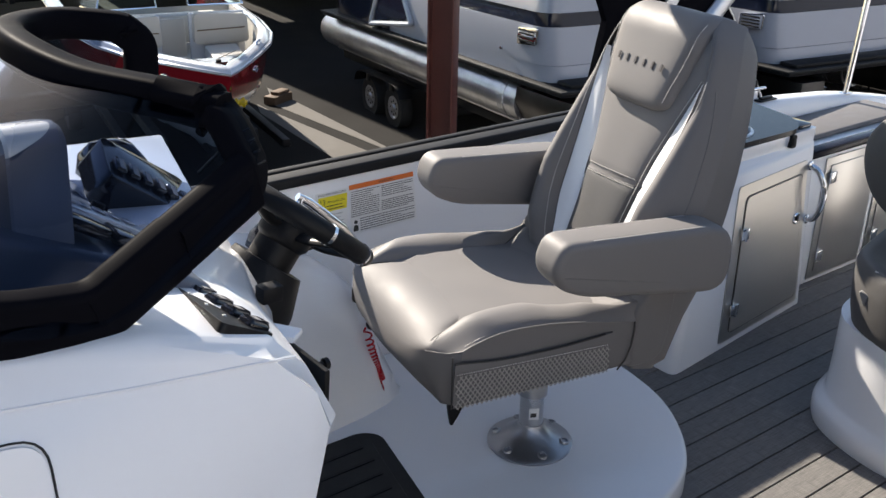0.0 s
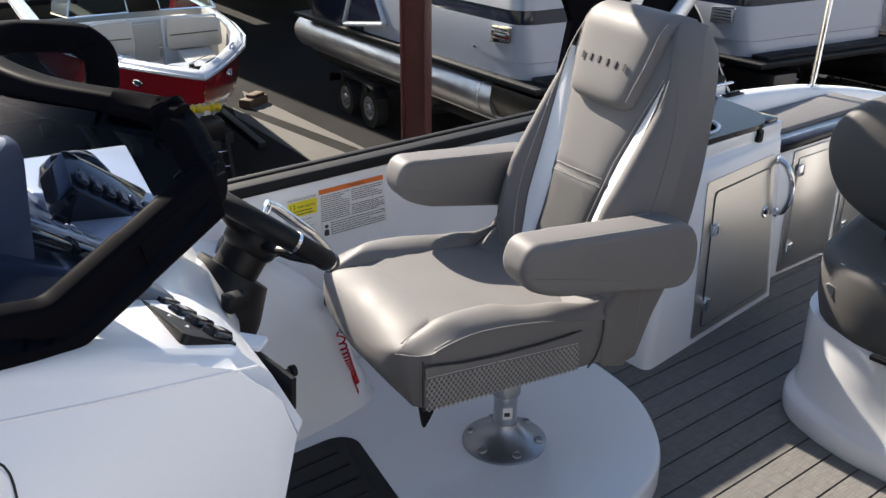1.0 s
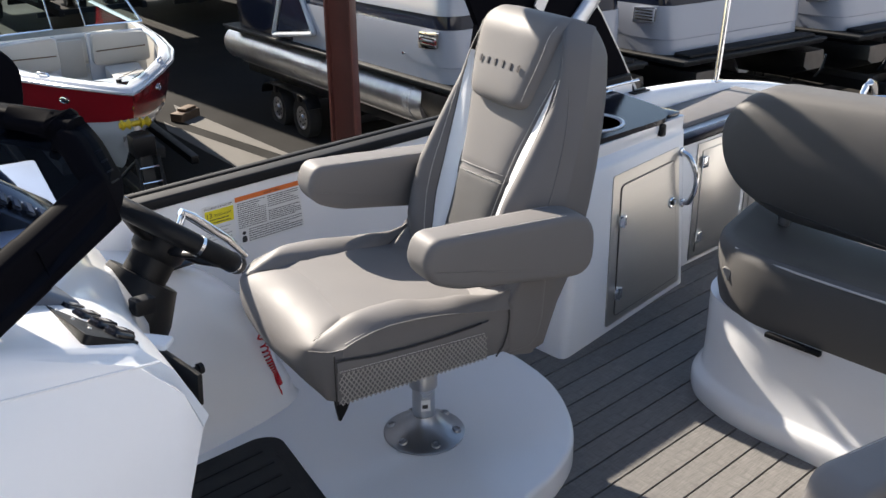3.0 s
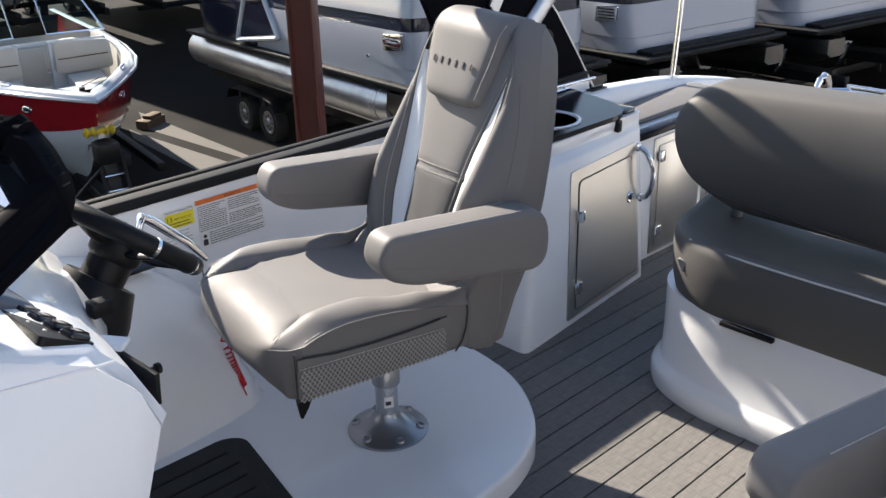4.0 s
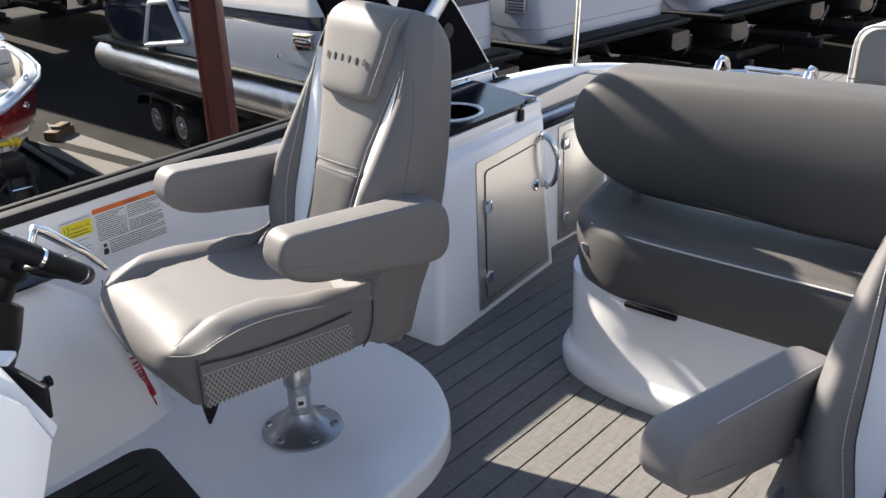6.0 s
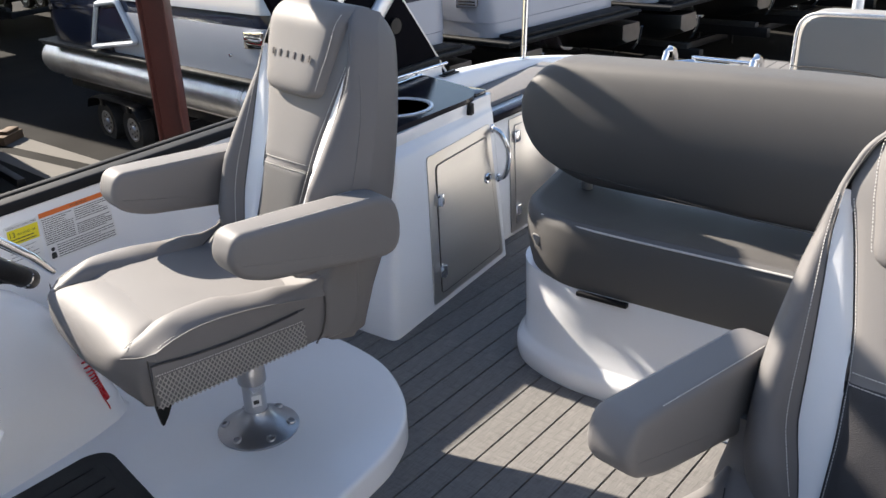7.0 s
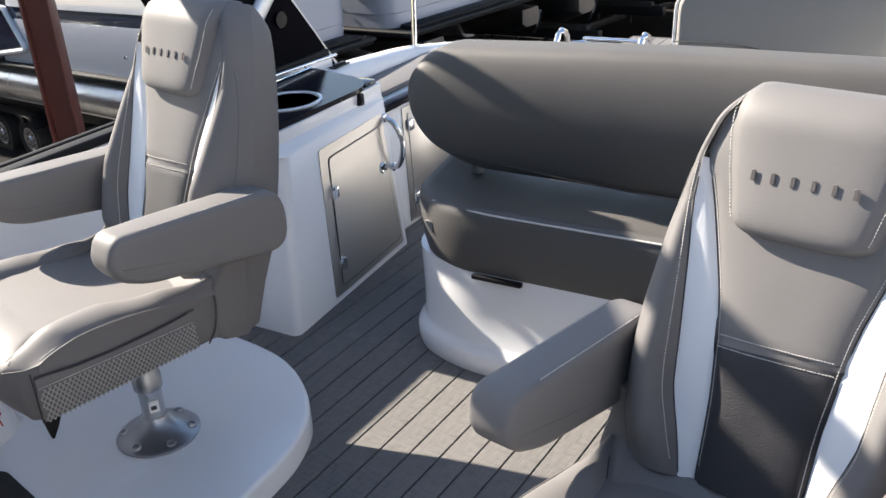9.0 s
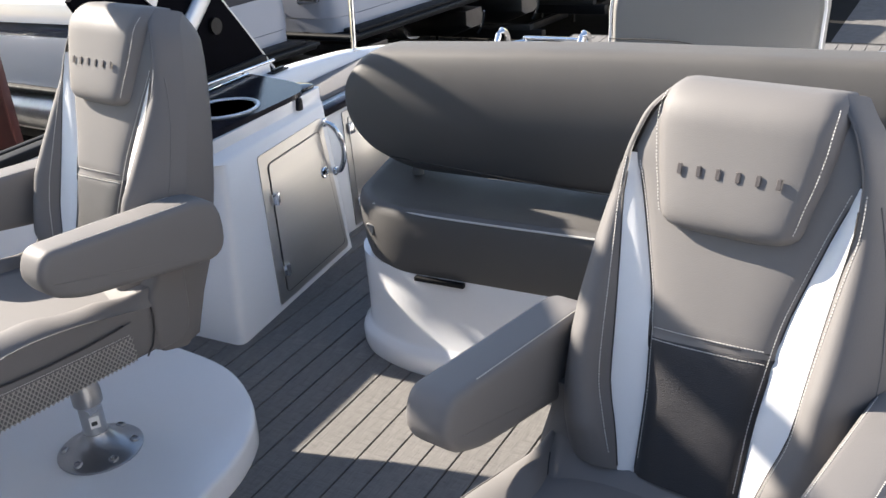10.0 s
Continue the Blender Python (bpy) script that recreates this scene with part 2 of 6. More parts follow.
def loft(rings, closed=True, caps=True):
    """Skins a list of rings, each the same number of points."""
    bm = bmesh.new()
    vs = [[bm.verts.new(p) for p in ring] for ring in rings]
    n = len(rings[0])
    for a, b in zip(vs, vs[1:]):
        for i in range(n if closed else n - 1):
            j = (i + 1) % n
            bm.faces.new((a[i], a[j], b[j], b[i]))
    if caps and closed:
        bm.faces.new(vs[0][::-1])
        bm.faces.new(vs[-1])
    return bm


def smooth_path(pts, per=6, closed=False):
    """A Catmull-Rom curve through pts."""
    p = [Vector(q) for q in pts]
    n = len(p)
    out = []
    for i in range(n if closed else n - 1):
        p0, p1, p2, p3 = (p[(i - 1) % n], p[i], p[(i + 1) % n], p[(i + 2) % n]) if closed else \
            (p[max(i - 1, 0)], p[i], p[i + 1], p[min(i + 2, n - 1)])
        for j in range(per):
            t = j / per
            out.append(0.5 * (2 * p1 + (p2 - p0) * t + (2 * p0 - 5 * p1 + 4 * p2 - p3) * t * t + (3 * p1 - p0 - 3 * p2 + p3) * t ** 3))
    if not closed:
        out.append(p[-1])
    return out


def tube(path, r, n=10, closed=False, flat=1.0, up=(0, 0, 1)):
    """Sweeps a round (or flattened) section along path; r may vary along it."""
    p = [Vector(q) for q in path]
    k = len(p)
    rings = []
    ref = Vector(up)
    for i in range(k):
        d = (p[(i + 1) % k] - p[i - 1]) if closed else (p[min(i + 1, k - 1)] - p[max(i - 1, 0)])
        d.normalize()
        if abs(d.dot(ref)) > 0.97:
            ref = Vector((1, 0, 0)) if abs(d.x) < 0.9 else Vector((0, 1, 0))
        s = d.cross(ref).normalized()
        u = s.cross(d).normalized()
        rad = r[i] if isinstance(r, (list, tuple)) else r
        rings.append([p[i] + (s * math.cos(a) * rad + u * math.sin(a) * rad * flat) for a in (2 * math.pi * j / n for j in range(n))])
    if closed:
        rings.append(rings[0])
        bm = loft(rings, caps=False)
        bmesh.ops.remove_doubles(bm, verts=bm.verts, dist=1e-6)
        return bm
    return loft(rings)


def strap(path, w, h, ref):
    """Sweeps a flat bar with rounded edges along path: w across in the plane that ref stands on, h along ref."""
    p = [Vector(q) for q in path]
    rings = []
    for i in range(len(p)):
        a = (p[i] - p[max(i - 1, 0)]).normalized() + (p[min(i + 1, len(p) - 1)] - p[i]).normalized()
        d = a.normalized()
        s = d.cross(Vector(ref)).normalized()
        u = s.cross(d).normalized()
        k = 1.0
        if 0 < i < len(p) - 1:
            k = 1 / max(0.6, math.cos((p[i] - p[i - 1]).angle(p[i + 1] - p[i]) / 2))
        rings.append([p[i] + s * x * k + u * y for x, y in rounded([(-w / 2, -h / 2), (w / 2, -h / 2), (w / 2, h / 2), (-w / 2, h / 2)], min(w, h) * 0.3, 3)])
    return loft(rings)


def lathe(profile, n=32, m=None):
    """Turns (radius, height) points round the z axis."""
    bm = loft([[(max(r, 1e-4) * math.cos(2 * math.pi * j / n), max(r, 1e-4) * math.sin(2 * math.pi * j / n), z) for j in range(n)] for r, z in profile])
    if m is not None:
        bmesh.ops.transform(bm, matrix=m, verts=bm.verts)
    return bm


def cushion(outline, axis, a, b, puff, rim=0.02, seg=4, inset=3):
    """A stuffed pad: outline in the plane across axis, from a (back) to b (front), the front swelling by puff."""
    f = AXES[axis]
    c = Vector((sum(p[0] for p in outline) / len(outline), sum(p[1] for p in outline) / len(outline)))
    s = 1 if b > a else -1
    rings = []

    def ring(k, w):
        pts = []
        for u, v in outline:
            d = Vector((u, v)) - c
            q = c + d * k
            pts.append(f(q.x, q.y, w))
        return pts
    size = min((Vector(p) - c).length for p in outline)
    q = rim / size
    rings.append(ring(1 - q, a))
    for j in range(1, seg):
        t = j / seg * math.pi / 2
        rings.append(ring(1 - q * (1 - math.sin(t)), a + s * rim * (1 - math.cos(t))))
    rings.append(ring(1, a + s * rim))
    rings.append(ring(1, b - s * rim))
    for j in range(1, seg + 1):
        t = j / seg * math.pi / 2
        rings.append(ring(1 - q * (1 - math.cos(t)), b - s * rim * (1 - math.sin(t))))
    for j in range(1, inset + 1):
        k = (1 - q) * (1 - j / (inset + 0.6))
        rings.append(ring(k, b + s * puff * (1 - (k / (1 - q)) ** 2)))
    return loft(rings)


# ---- the deck and hull of the boat ----
def structure(name, bm, mat, label="", category="", angle=38):
    return tagged(finish(name, bm, mat, angle=angle), label, category, kind="structure")


def planked_deck():
    deck = structure("floor", box(-2.4, 4.95, -2.5, 0.68, -0.12, -0.006), DECK_LINE,
                     "grey woven vinyl deck floor with dark lines between planks", "floor")
    w, gap = 0.0825, 0.0045
    me = None
    y = -0.32775 - w * 26
    while y < 0.60:
        if me is None:
            bm = box(-2.35, 4.9, 0, w - gap, -0.006, 0.0, 0.0012, 1)
            me_ob = finish("plank", bm, DECK, deck)
            me = me_ob.data
            me_ob.location = (0, y, 0)
        else:
            ob = new("plank", me)
            ob.parent = deck
            ob.location = (0, y, 0)
        y += w
    return deck


def gunwale():
    wall = structure("wall_starboard", box(-2.4, 1.62, 0.64, 0.68, 0.0, 0.670, 0.004), GELCOAT,
                     "white side wall of the boat below a black top rail", "wall")
    rail = finish("trim", box(-2.4, 1.60, 0.630, 0.685, 0.672, 0.703, 0.008, 3), RAIL_BLACK, wall)
    lip = finish("trim", box(-2.4, 1.60, 0.686, 0.710, 0.64, 0.708, 0.006), RAIL_BLACK, wall)
    structure("wall_port", box(-2.4, 2.4, -2.5, -2.46, 0.0, 0.62, 0.004), GELCOAT, "white side wall of the boat", "wall")
    structure("wall_bow", box(-2.44, -2.40, -2.5, 0.68, 0.0, 0.62, 0.004), GELCOAT, "white wall across the bow", "wall")
    return wall


def hull_below():
    """Deck edge trim and pontoon logs under the boat that the camera stands in."""
    hull = thing("boat_hull", "aluminium pontoon hull under the white deck", "boat", kind="structure")
    part("deck_edge", box(-2.45, 4.9, -2.52, 0.72, -0.22, -0.122, 0.01), ALU, hull)
    for y in (0.25, -0.9, -2.05):
        part("pontoon", tube([(-2.9, y, -0.45), (-2.4, y, -0.50), (4.4, y, -0.50)], [0.08, 0.28, 0.28], 20), LOGS, hull)
    for x in (-1.2, 2.6):
        part("trailer_bunk", box(x - 0.1, x + 0.1, -2.3, 0.5, -2.5, -0.76, 0.01), BLACK, hull)


def helm_platform():
    edge = smooth_path([(0.475, 0.40, 0), (0.458, 0.23, 0), (0.445, 0.11, 0), (0.422, 0.0, 0), (0.378, -0.10, 0), (0.312, -0.195, 0), (0.25, -0.258, 0), (0.19, -0.300, 0), (0.088, -0.341, 0), (-0.02, -0.360, 0), (-0.30, -0.385, 0)], 3)
    top = [(-1.3, 0.637), (0.49, 0.637)] + [(p.x, p.y) for p in edge] + [(-1.3, -0.42)]
    bm = prism(top, "z", 0.0, 0.075)
    soften(bm, 0.014, 3, [e for e in bm.edges if all(v.co.z > 0.074 for v in e.verts)])
    ob = tagged(finish("helm_platform", bm, GELCOAT), "raised glossy white moulded platform under the helm chair", "platform", kind="structure")
    return ob


def helm_mat():
    mat = thing("floor_mat", "black ribbed foot mat set into the helm platform", "mat", (0, 0, 0.075))
    edge = rounded([(-1.2, 0.325), (-0.395, 0.315), (-0.352, 0.275), (-0.418, -0.03), (-0.50, -0.36), (-1.2, -0.38)], [0.02, 0.04, 0.03, 0.02, 0.03, 0.02])
    part("frame", prism(edge, "z", 0.0, 0.006, 0.002, 1), RUBBER, mat)
    inner = rounded([(-1.17, 0.29), (-0.425, 0.28), (-0.395, 0.255), (-0.458, -0.03), (-0.53, -0.33), (-1.17, -0.35)], 0.02)
    part("pad", prism(inner, "z", 0.006, 0.010, 0.0015, 1), RUBBER, mat)
    for i in range(9):
        y = 0.245 - i * 0.06
        x1 = -0.43 - max(0.0, 0.2 - y) * 0.24
        part("rib", box(-1.15, x1, y - 0.004, y + 0.004, 0.010, 0.0125), BLACK, mat)


HELM = pose(-0.131, -0.1855, 0.1176, 0.42, 3.69, 2.14)      # the console and all on it lean a little aft


def lean_with_helm(ob):
    """Turns a thing that was drawn square to the boat into the helm's leaning axes."""
    ob.matrix_basis = HELM @ ob.matrix_basis


def console():
    con = thing("helm_console", "white moulded fibreglass helm console with black switch panels", "console", kind="structure")
    # side profile (x, z), from the foot up over the top to the aft lip and back under
    def profile(tip_x, tip_z, lift, under):
        return [(-2.3, -0.18), (-2.3, 0.86 + lift), (-1.6, 0.845 + lift), (-1.30, 0.805 + lift), (-1.12, 0.79 + lift), (tip_x - 0.115, 0.735 + lift),
                (tip_x - 0.055, tip_z + 0.10), (tip_x, tip_z), (tip_x - 0.11, tip_z - 0.10), (under, 0.25), (under - 0.05, -0.18)]
    rings = []
    for y, slope, tx, tz, lift, under in ((-0.245, 0.0, -0.845, 0.566, -0.004, -1.08), (-0.235, 0.0, -0.83, 0.575, 0.0, -1.08),
                                          (0.0, 0, -0.80, 0.600, 0.0, -1.05), (0.10, 0, -0.75, 0.60, 0.0, -1.0), (0.36, 0, -0.66, 0.55, -0.03, -0.95), (0.615, 0, -0.64, 0.54, -0.03, -0.95)):
        rings.append([(x, y, z) for x, z in profile(tx, tz, lift, under)])
    # the near face leans outwards to its foot
    rings.insert(0, [(x, -0.25 - 0.34 * max(0.0, 0.80 - z) + (0.34 * max(0.0, 0.80 - z) if x > -0.9 and z > 0.5 else 0.0) , z) for x, z in profile(-0.85, 0.566, -0.01, -1.08)])
    bm = loft(rings)
    soften(bm, 0.012, 3, [e for e in bm.edges if e.calc_face_angle(0) > 0.35])
    part("body", bm, GELCOAT, con, angle=50)
    # side pod along the hull beside the seat
    sec = []
    for x, zt, yi in ((-1.05, 0.64, 0.355), (-0.66, 0.615, 0.36), (-0.50, 0.565, 0.37), (-0.34, 0.46, 0.385), (-0.245, 0.36, 0.405), (-0.195, 0.22, 0.43), (-0.17, 0.085, 0.46)):
        sec.append([(x, yi - 0.01, 0.075), (x, yi + 0.02, 0.075 + 0.35 * (zt - 0.075)), (x, yi + 0.10, zt - 0.03), (x, yi + 0.14, zt), (x, 0.637, zt), (x, 0.637, 0.075)])
    bm = loft(sec)
    soften(bm, 0.02, 3, [e for e in bm.edges if e.calc_face_angle(0) > 0.5])
    pod = thing("side_pod", "white moulded pod between the helm console and the side wall", "console", kind="structure")
    part("shell", bm, GELCOAT, pod, angle=60)
    # hatch in the leaning near side, with its seal, and the moulded crease above it
    face = lambda z, o: -0.25 - 0.34 * (0.80 - z) - o
    hatch = rounded([(-1.75, 0.30), (-1.268, 0.30), (-1.272, 0.708), (-1.75, 0.735)], 0.035)
    part("hatch", loft([[(x, face(z, o), z) for x, z in hatch] for o in (-0.01, 0.004)]), GELCOAT, con, "white side hatch with a dark seal")
    rim = [Vector((x, face(z, 0.001), z)) for x, z in rounded([(-1.754, 0.296), (-1.264, 0.296), (-1.268, 0.712), (-1.754, 0.739)], 0.038)]
    part("hatch_seal", tube(rim, 0.0016, 6, closed=True, up=(0, 1, 0)), RUBBER, con)
    crease = [Vector((x, face(z, 0.0), z)) for x, z in ((-1.9, 0.80), (-1.313, 0.751), (-1.16, 0.737), (-0.973, 0.724), (-0.93, 0.721))]
    part("crease", tube(crease, 0.0022, 8), GELCOAT, con)
    # black box with a knob on the aft lip
    part("storage_lid", box(-0.812, -0.802, -0.175, -0.02, 0.556, 0.615, 0.003, m=None), BLACK, con)
    part("knob", lathe([(0.006, 0), (0.006, 0.012), (0.010, 0.014), (0.010, 0.022), (0.0, 0.024)], 14, pose(-0.79, -0.115, 0.59, 0, 90, 0)), BLACK, con)
    lean_with_helm(con)
    return con


def rounded_path(pts, r, n=5):
    """An open line through pts with its inner corners rounded."""
    p = [Vector(q) for q in pts]
    out = [p[0]]
    for i in range(1, len(p) - 1):
        da, db = p[i - 1] - p[i], p[i + 1] - p[i]
        k = min(r, da.length * 0.45, db.length * 0.45)
        u, v = p[i] + da.normalized() * k, p[i] + db.normalized() * k
        for j in range(n + 1):
            t = j / n
            out.append(u * (1 - t) ** 2 + p[i] * 2 * t * (1 - t) + v * t * t)
    return out + [p[-1]]


def windscreen():
    ws = thing("windscreen", "smoked acrylic windscreen in a thick black frame round the console", "windscreen")
    top = [(-0.925, -0.165, 0.985), (-0.935, -0.11, 1.035), (-0.99, -0.03, 1.045), (-1.06, 0.10, 1.05), (-1.10, 0.25, 1.05), (-1.07, 0.40, 1.05), (-0.97, 0.485, 1.05), (-0.87, 0.45, 1.045), (-0.855, 0.44, 1.03)]
    base = [(-0.96, -0.205, 0.925), (-1.06, -0.225, 0.865), (-1.17, -0.24, 0.815), (-1.30, -0.26, 0.835), (-1.42, -0.15, 0.85), (-1.45, 0.2, 0.86), (-1.30, 0.45, 0.86), (-1.05, 0.54, 0.84), (-0.90, 0.48, 0.90)]
    n = 40
    def resample(pts):
        c = smooth_path(pts, 12)
        d = [0.0]
        for a, b in zip(c, c[1:]):
            d.append(d[-1] + (b - a).length)
        out = []
        for i in range(n + 1):
            s = d[-1] * i / n
            j = max(k for k in range(len(d)) if d[k] <= s + 1e-9)
            j = min(j, len(c) - 2)
            out.append(c[j].lerp(c[j + 1], (s - d[j]) / max(d[j + 1] - d[j], 1e-9)))
        return out
    a, b = resample(top), resample(base)
    bm = loft([a, b], closed=False)
    pane = part("pane", bm, TINT, ws)
    pane.visible_shadow = False
    loop = smooth_path([(-0.943, -0.098, 1.022), (-0.995, -0.022, 1.030), (-1.065, 0.10, 1.035)] + top[4:], 8)
    part("top_frame", strap(loop, 0.050, 0.054, (0, 0, 1)), FRAME_BLACK, ws, "glossy black top frame", 45)
    near = [(-0.94, -0.168, 0.945), (-1.065, -0.197, 0.882), (-1.185, -0.222, 0.820)]
    bend = rounded_path([(-0.995, -0.022, 1.030), (-0.943, -0.098, 1.022), (-0.932, -0.165, 0.948), (-1.06, -0.198, 0.882)], 0.03)
    part("corner_frame", strap(bend, 0.078, 0.036, (-0.45, 0.85, 0.2)), FRAME_BLACK, ws, "ribbed black corner bracket", 45)
    part("lower_frame", strap(near, 0.090, 0.036, (-0.2, 0.95, 0.2)), FRAME_BLACK, ws, "", 45)
    foot = rounded_path([near[1], near[2], (-1.29, -0.232, 0.832), (-1.36, -0.22, 0.845)] + [tuple(q) for q in base[4:8]], 0.03)
    part("base_frame", strap(foot, 0.092, 0.038, (-0.2, 0.95, 0.2)), FRAME_BLACK, ws, "", 45)
    for k in range(4):
        c = Vector((-0.945, -0.118, 1.0)).lerp(Vector((-0.938, -0.15, 0.962)), k / 3) + Vector((0.004, -0.021, 0.002))
        part("rib", tube([c + Vector((-0.018, 0, -0.006)), c + Vector((0.016, 0.0, 0.006))], 0.0016, 6), RUBBER, ws)
    end = rounded_path([tuple(a[-2]), (-0.835, 0.435, 1.02), (-0.835, 0.435, 0.955), (-0.87, 0.45, 0.915)], 0.02)
    part("end_frame", strap(end, 0.060, 0.045, (0.2, 0.95, 0)), FRAME_BLACK, ws, "", 45)
    part("lower_end_frame", strap([(-0.86, 0.447, 0.925), (-1.05, 0.53, 0.90), (-1.2, 0.50, 0.90)], 0.03, 0.03, (0, 0, 1)), FRAME_BLACK, ws, "", 45)
    lean_with_helm(ws)
    return ws


def cabinet_front(x, z):
    """The y of the galley's leaning front."""
    return 0.108 + 0.11 * (x - 0.635) + 0.07 * z


def holed_slab(outer, cx, cy, r, z0, z1, n=120):
    """A flat slab with one round hole through it."""
    rim, hole = [], []
    for k in range(n):
        d = Vector((math.cos(2 * math.pi * k / n), math.sin(2 * math.pi * k / n)))
        far = None
        for p, q in zip(outer, outer[1:] + outer[:1]):
            e = Vector((q[0] - p[0], q[1] - p[1]))
            den = d.x * e.y - d.y * e.x
            if abs(den) < 1e-9:
                continue
            w = Vector((p[0] - cx, p[1] - cy))
            s, u = (w.x * e.y - w.y * e.x) / den, (w.x * d.y - w.y * d.x) / den
            if s > 0 and -1e-6 <= u <= 1 + 1e-6:
                far = s if far is None else min(far, s)
        rim.append((cx + d.x * far, cy + d.y * far))
        hole.append((cx + d.x * r, cy + d.y * r))
    bm = bmesh.new()
    loops = [[bm.verts.new((x, y, z)) for x, y in pts] for pts, z in ((hole, z0), (hole, z1), (rim, z1), (rim, z0))]
    for a, b in zip(loops, loops[1:] + loops[:1]):
        for k in range(n):
            bm.faces.new((a[k], b[k], b[(k + 1) % n], a[(k + 1) % n]))
    bmesh.ops.recalc_face_normals(bm, faces=bm.faces)
    return bm


def galley():
    cab = thing("galley_cabinet", "white moulded galley cabinet with brushed stainless door", "cabinet")
    lo = rounded([(0.626, 0.107), (1.408, 0.193), (1.408, 0.637), (0.626, 0.637)], [0.035, 0.012, 0, 0])
    hi = rounded([(0.745, 0.161), (1.400, 0.2325), (1.400, 0.637), (0.745, 0.637)], [0.035, 0.012, 0, 0])
    hi2 = rounded([(0.69, 0.180), (1.400, 0.2335), (1.400, 0.637), (0.69, 0.637)], [0.035, 0.012, 0, 0])
    up = rounded([(0.69, 0.212), (1.398, 0.238), (1.398, 0.637), (0.69, 0.637)], [0.05, 0.012, 0, 0])
    up2 = rounded([(0.66, 0.203), (1.395, 0.234), (1.395, 0.637), (0.66, 0.637)], [0.05, 0.012, 0, 0])
    inn = [(1.03 + (u - 1.03) * 0.93, 0.43 + (v - 0.43) * 0.93) for u, v in up2]
    bm = loft([[(u, v, z) for u, v in ring] for ring, z in ((lo, 0.0), (hi, 0.578), (hi2, 0.590), (up, 0.606), (up2, 0.632), (up2, 0.650), (inn, 0.650), (inn, 0.50))])
    part("body", bm, GELCOAT, cab, angle=50)
    # stainless door: frame plate, leaf, hinges, latch
    def quad(x0, x1, z0, z1, out, thick, r=0.012, dx=0.0, dl=0.0):
        pts = rounded([(x0, z0), (x1, z0), (x1 - dx, z1), (x0 + dl, z1)], r, 4)
        return loft([[(x, cabinet_front(x, z) - out, z) for x, z in pts], [(x, cabinet_front(x, z) - out - thick, z) for x, z in pts]])
    door = part("door", quad(0.872, 1.375, 0.022, 0.545, -0.002, 0.006, 0.012, 0.02, 0.054), STAINLESS, cab, "brushed stainless steel door")
    part("leaf", quad(0.925, 1.350, 0.050, 0.502, 0.005, 0.003, 0.02, 0.03, 0.048), STAINLESS, door)
    gap = [Vector((x, cabinet_front(x, z) - 0.0055, z)) for x, z in rounded([(0.922, 0.047), (1.353, 0.047), (1.323, 0.505), (0.970, 0.505)], 0.02)]
    part("gap", tube(gap, 0.0010, 5, closed=True, up=(0, 1, 0)), INK, door)
    for x, z in ((0.938, 0.129), (0.966, 0.383)):
        y = cabinet_front(x, z)
        part("hinge", box(x - 0.018, x + 0.019, y - 0.018, y - 0.006, z - 0.02, z + 0.02, 0.004), CHROME, door)
        part("hinge_pin", tube([(x, y - 0.018, z - 0.022), (x, y - 0.018, z + 0.022)], 0.005, 8), CHROME, door)
    part("latch", lathe([(0.021, 0), (0.021, 0.006), (0.017, 0.009), (0.012, 0.006), (0.0, 0.006)], 20, pose(1.300, cabinet_front(1.300, 0.352) - 0.007, 0.352, 90, 0, 0)), CHROME, door)
    part("latch_key", box(1.295, 1.305, cabinet_front(1.300, 0.352) - 0.019, cabinet_front(1.300, 0.352) - 0.012, 0.344, 0.360, 0.002), INK, door)
    # power socket
    sock = part("socket", prism(rounded([(1.232, 0.606), (1.259, 0.606), (1.259, 0.650), (1.232, 0.650)], 0.008), "y", 0.216, 0.236, 0.002, 1), BLACK, cab, "black power socket")
    part("socket_cap", prism(rounded([(1.238, 0.614), (1.253, 0.614), (1.253, 0.642), (1.238, 0.642)], 0.004), "y", 0.213, 0.217, 0.001, 1), RUBBER, sock)
    # bowed steel handle on the end post
    grip = smooth_path([(1.376, 0.225, 0.520), (1.381, 0.190, 0.505), (1.387, 0.163, 0.45), (1.389, 0.163, 0.39), (1.388, 0.183, 0.337), (1.386, 0.211, 0.325)], 6)
    part("handle", tube(grip, 0.0105, 12), CHROME, cab, "polished steel grab handle")
    for z in (0.520, 0.325):
        part("handle_foot", lathe([(0.017, 0), (0.016, 0.006), (0.010, 0.010), (0.0, 0.010)], 16, pose(1.376 if z > 0.5 else 1.386, cabinet_front(1.38, z) - 0.001, z, 90, 0, 0)), CHROME, cab)
    # counter, sink and rail
    top = thing("countertop", "glossy black countertop on the galley cabinet", "countertop", (0, 0, 0.650))
    ring = rounded([(0.655, 0.222), (1.285, 0.222), (1.37, 0.31), (1.44, 0.60), (0.655, 0.60)], [0.10, 0.06, 0.06, 0.02, 0.02])
    part("slab", holed_slab(ring, 1.03, 0.375, 0.114, 0.0, 0.018), COUNTER, top)
    corner = rounded([(1.305, 0.245), (1.385, 0.245), (1.385, 0.33), (1.36, 0.33)], 0.02)
    part("corner_piece", prism(corner, "z", 0.0, 0.014, 0.004), BLACK_GLOSS, top)
    sink = thing("sink", "round polished steel sink let into the black counter", "sink", (1.03, 0.375, 0.668))
    part("bowl", lathe([(0.122, 0.0), (0.122, 0.004), (0.112, 0.006), (0.106, 0.0), (0.100, -0.03), (0.085, -0.055), (0.0, -0.062), (0.0, -0.066), (0.09, -0.066), (0.106, -0.03), (0.107, 0.0)], 40), SINK, sink)
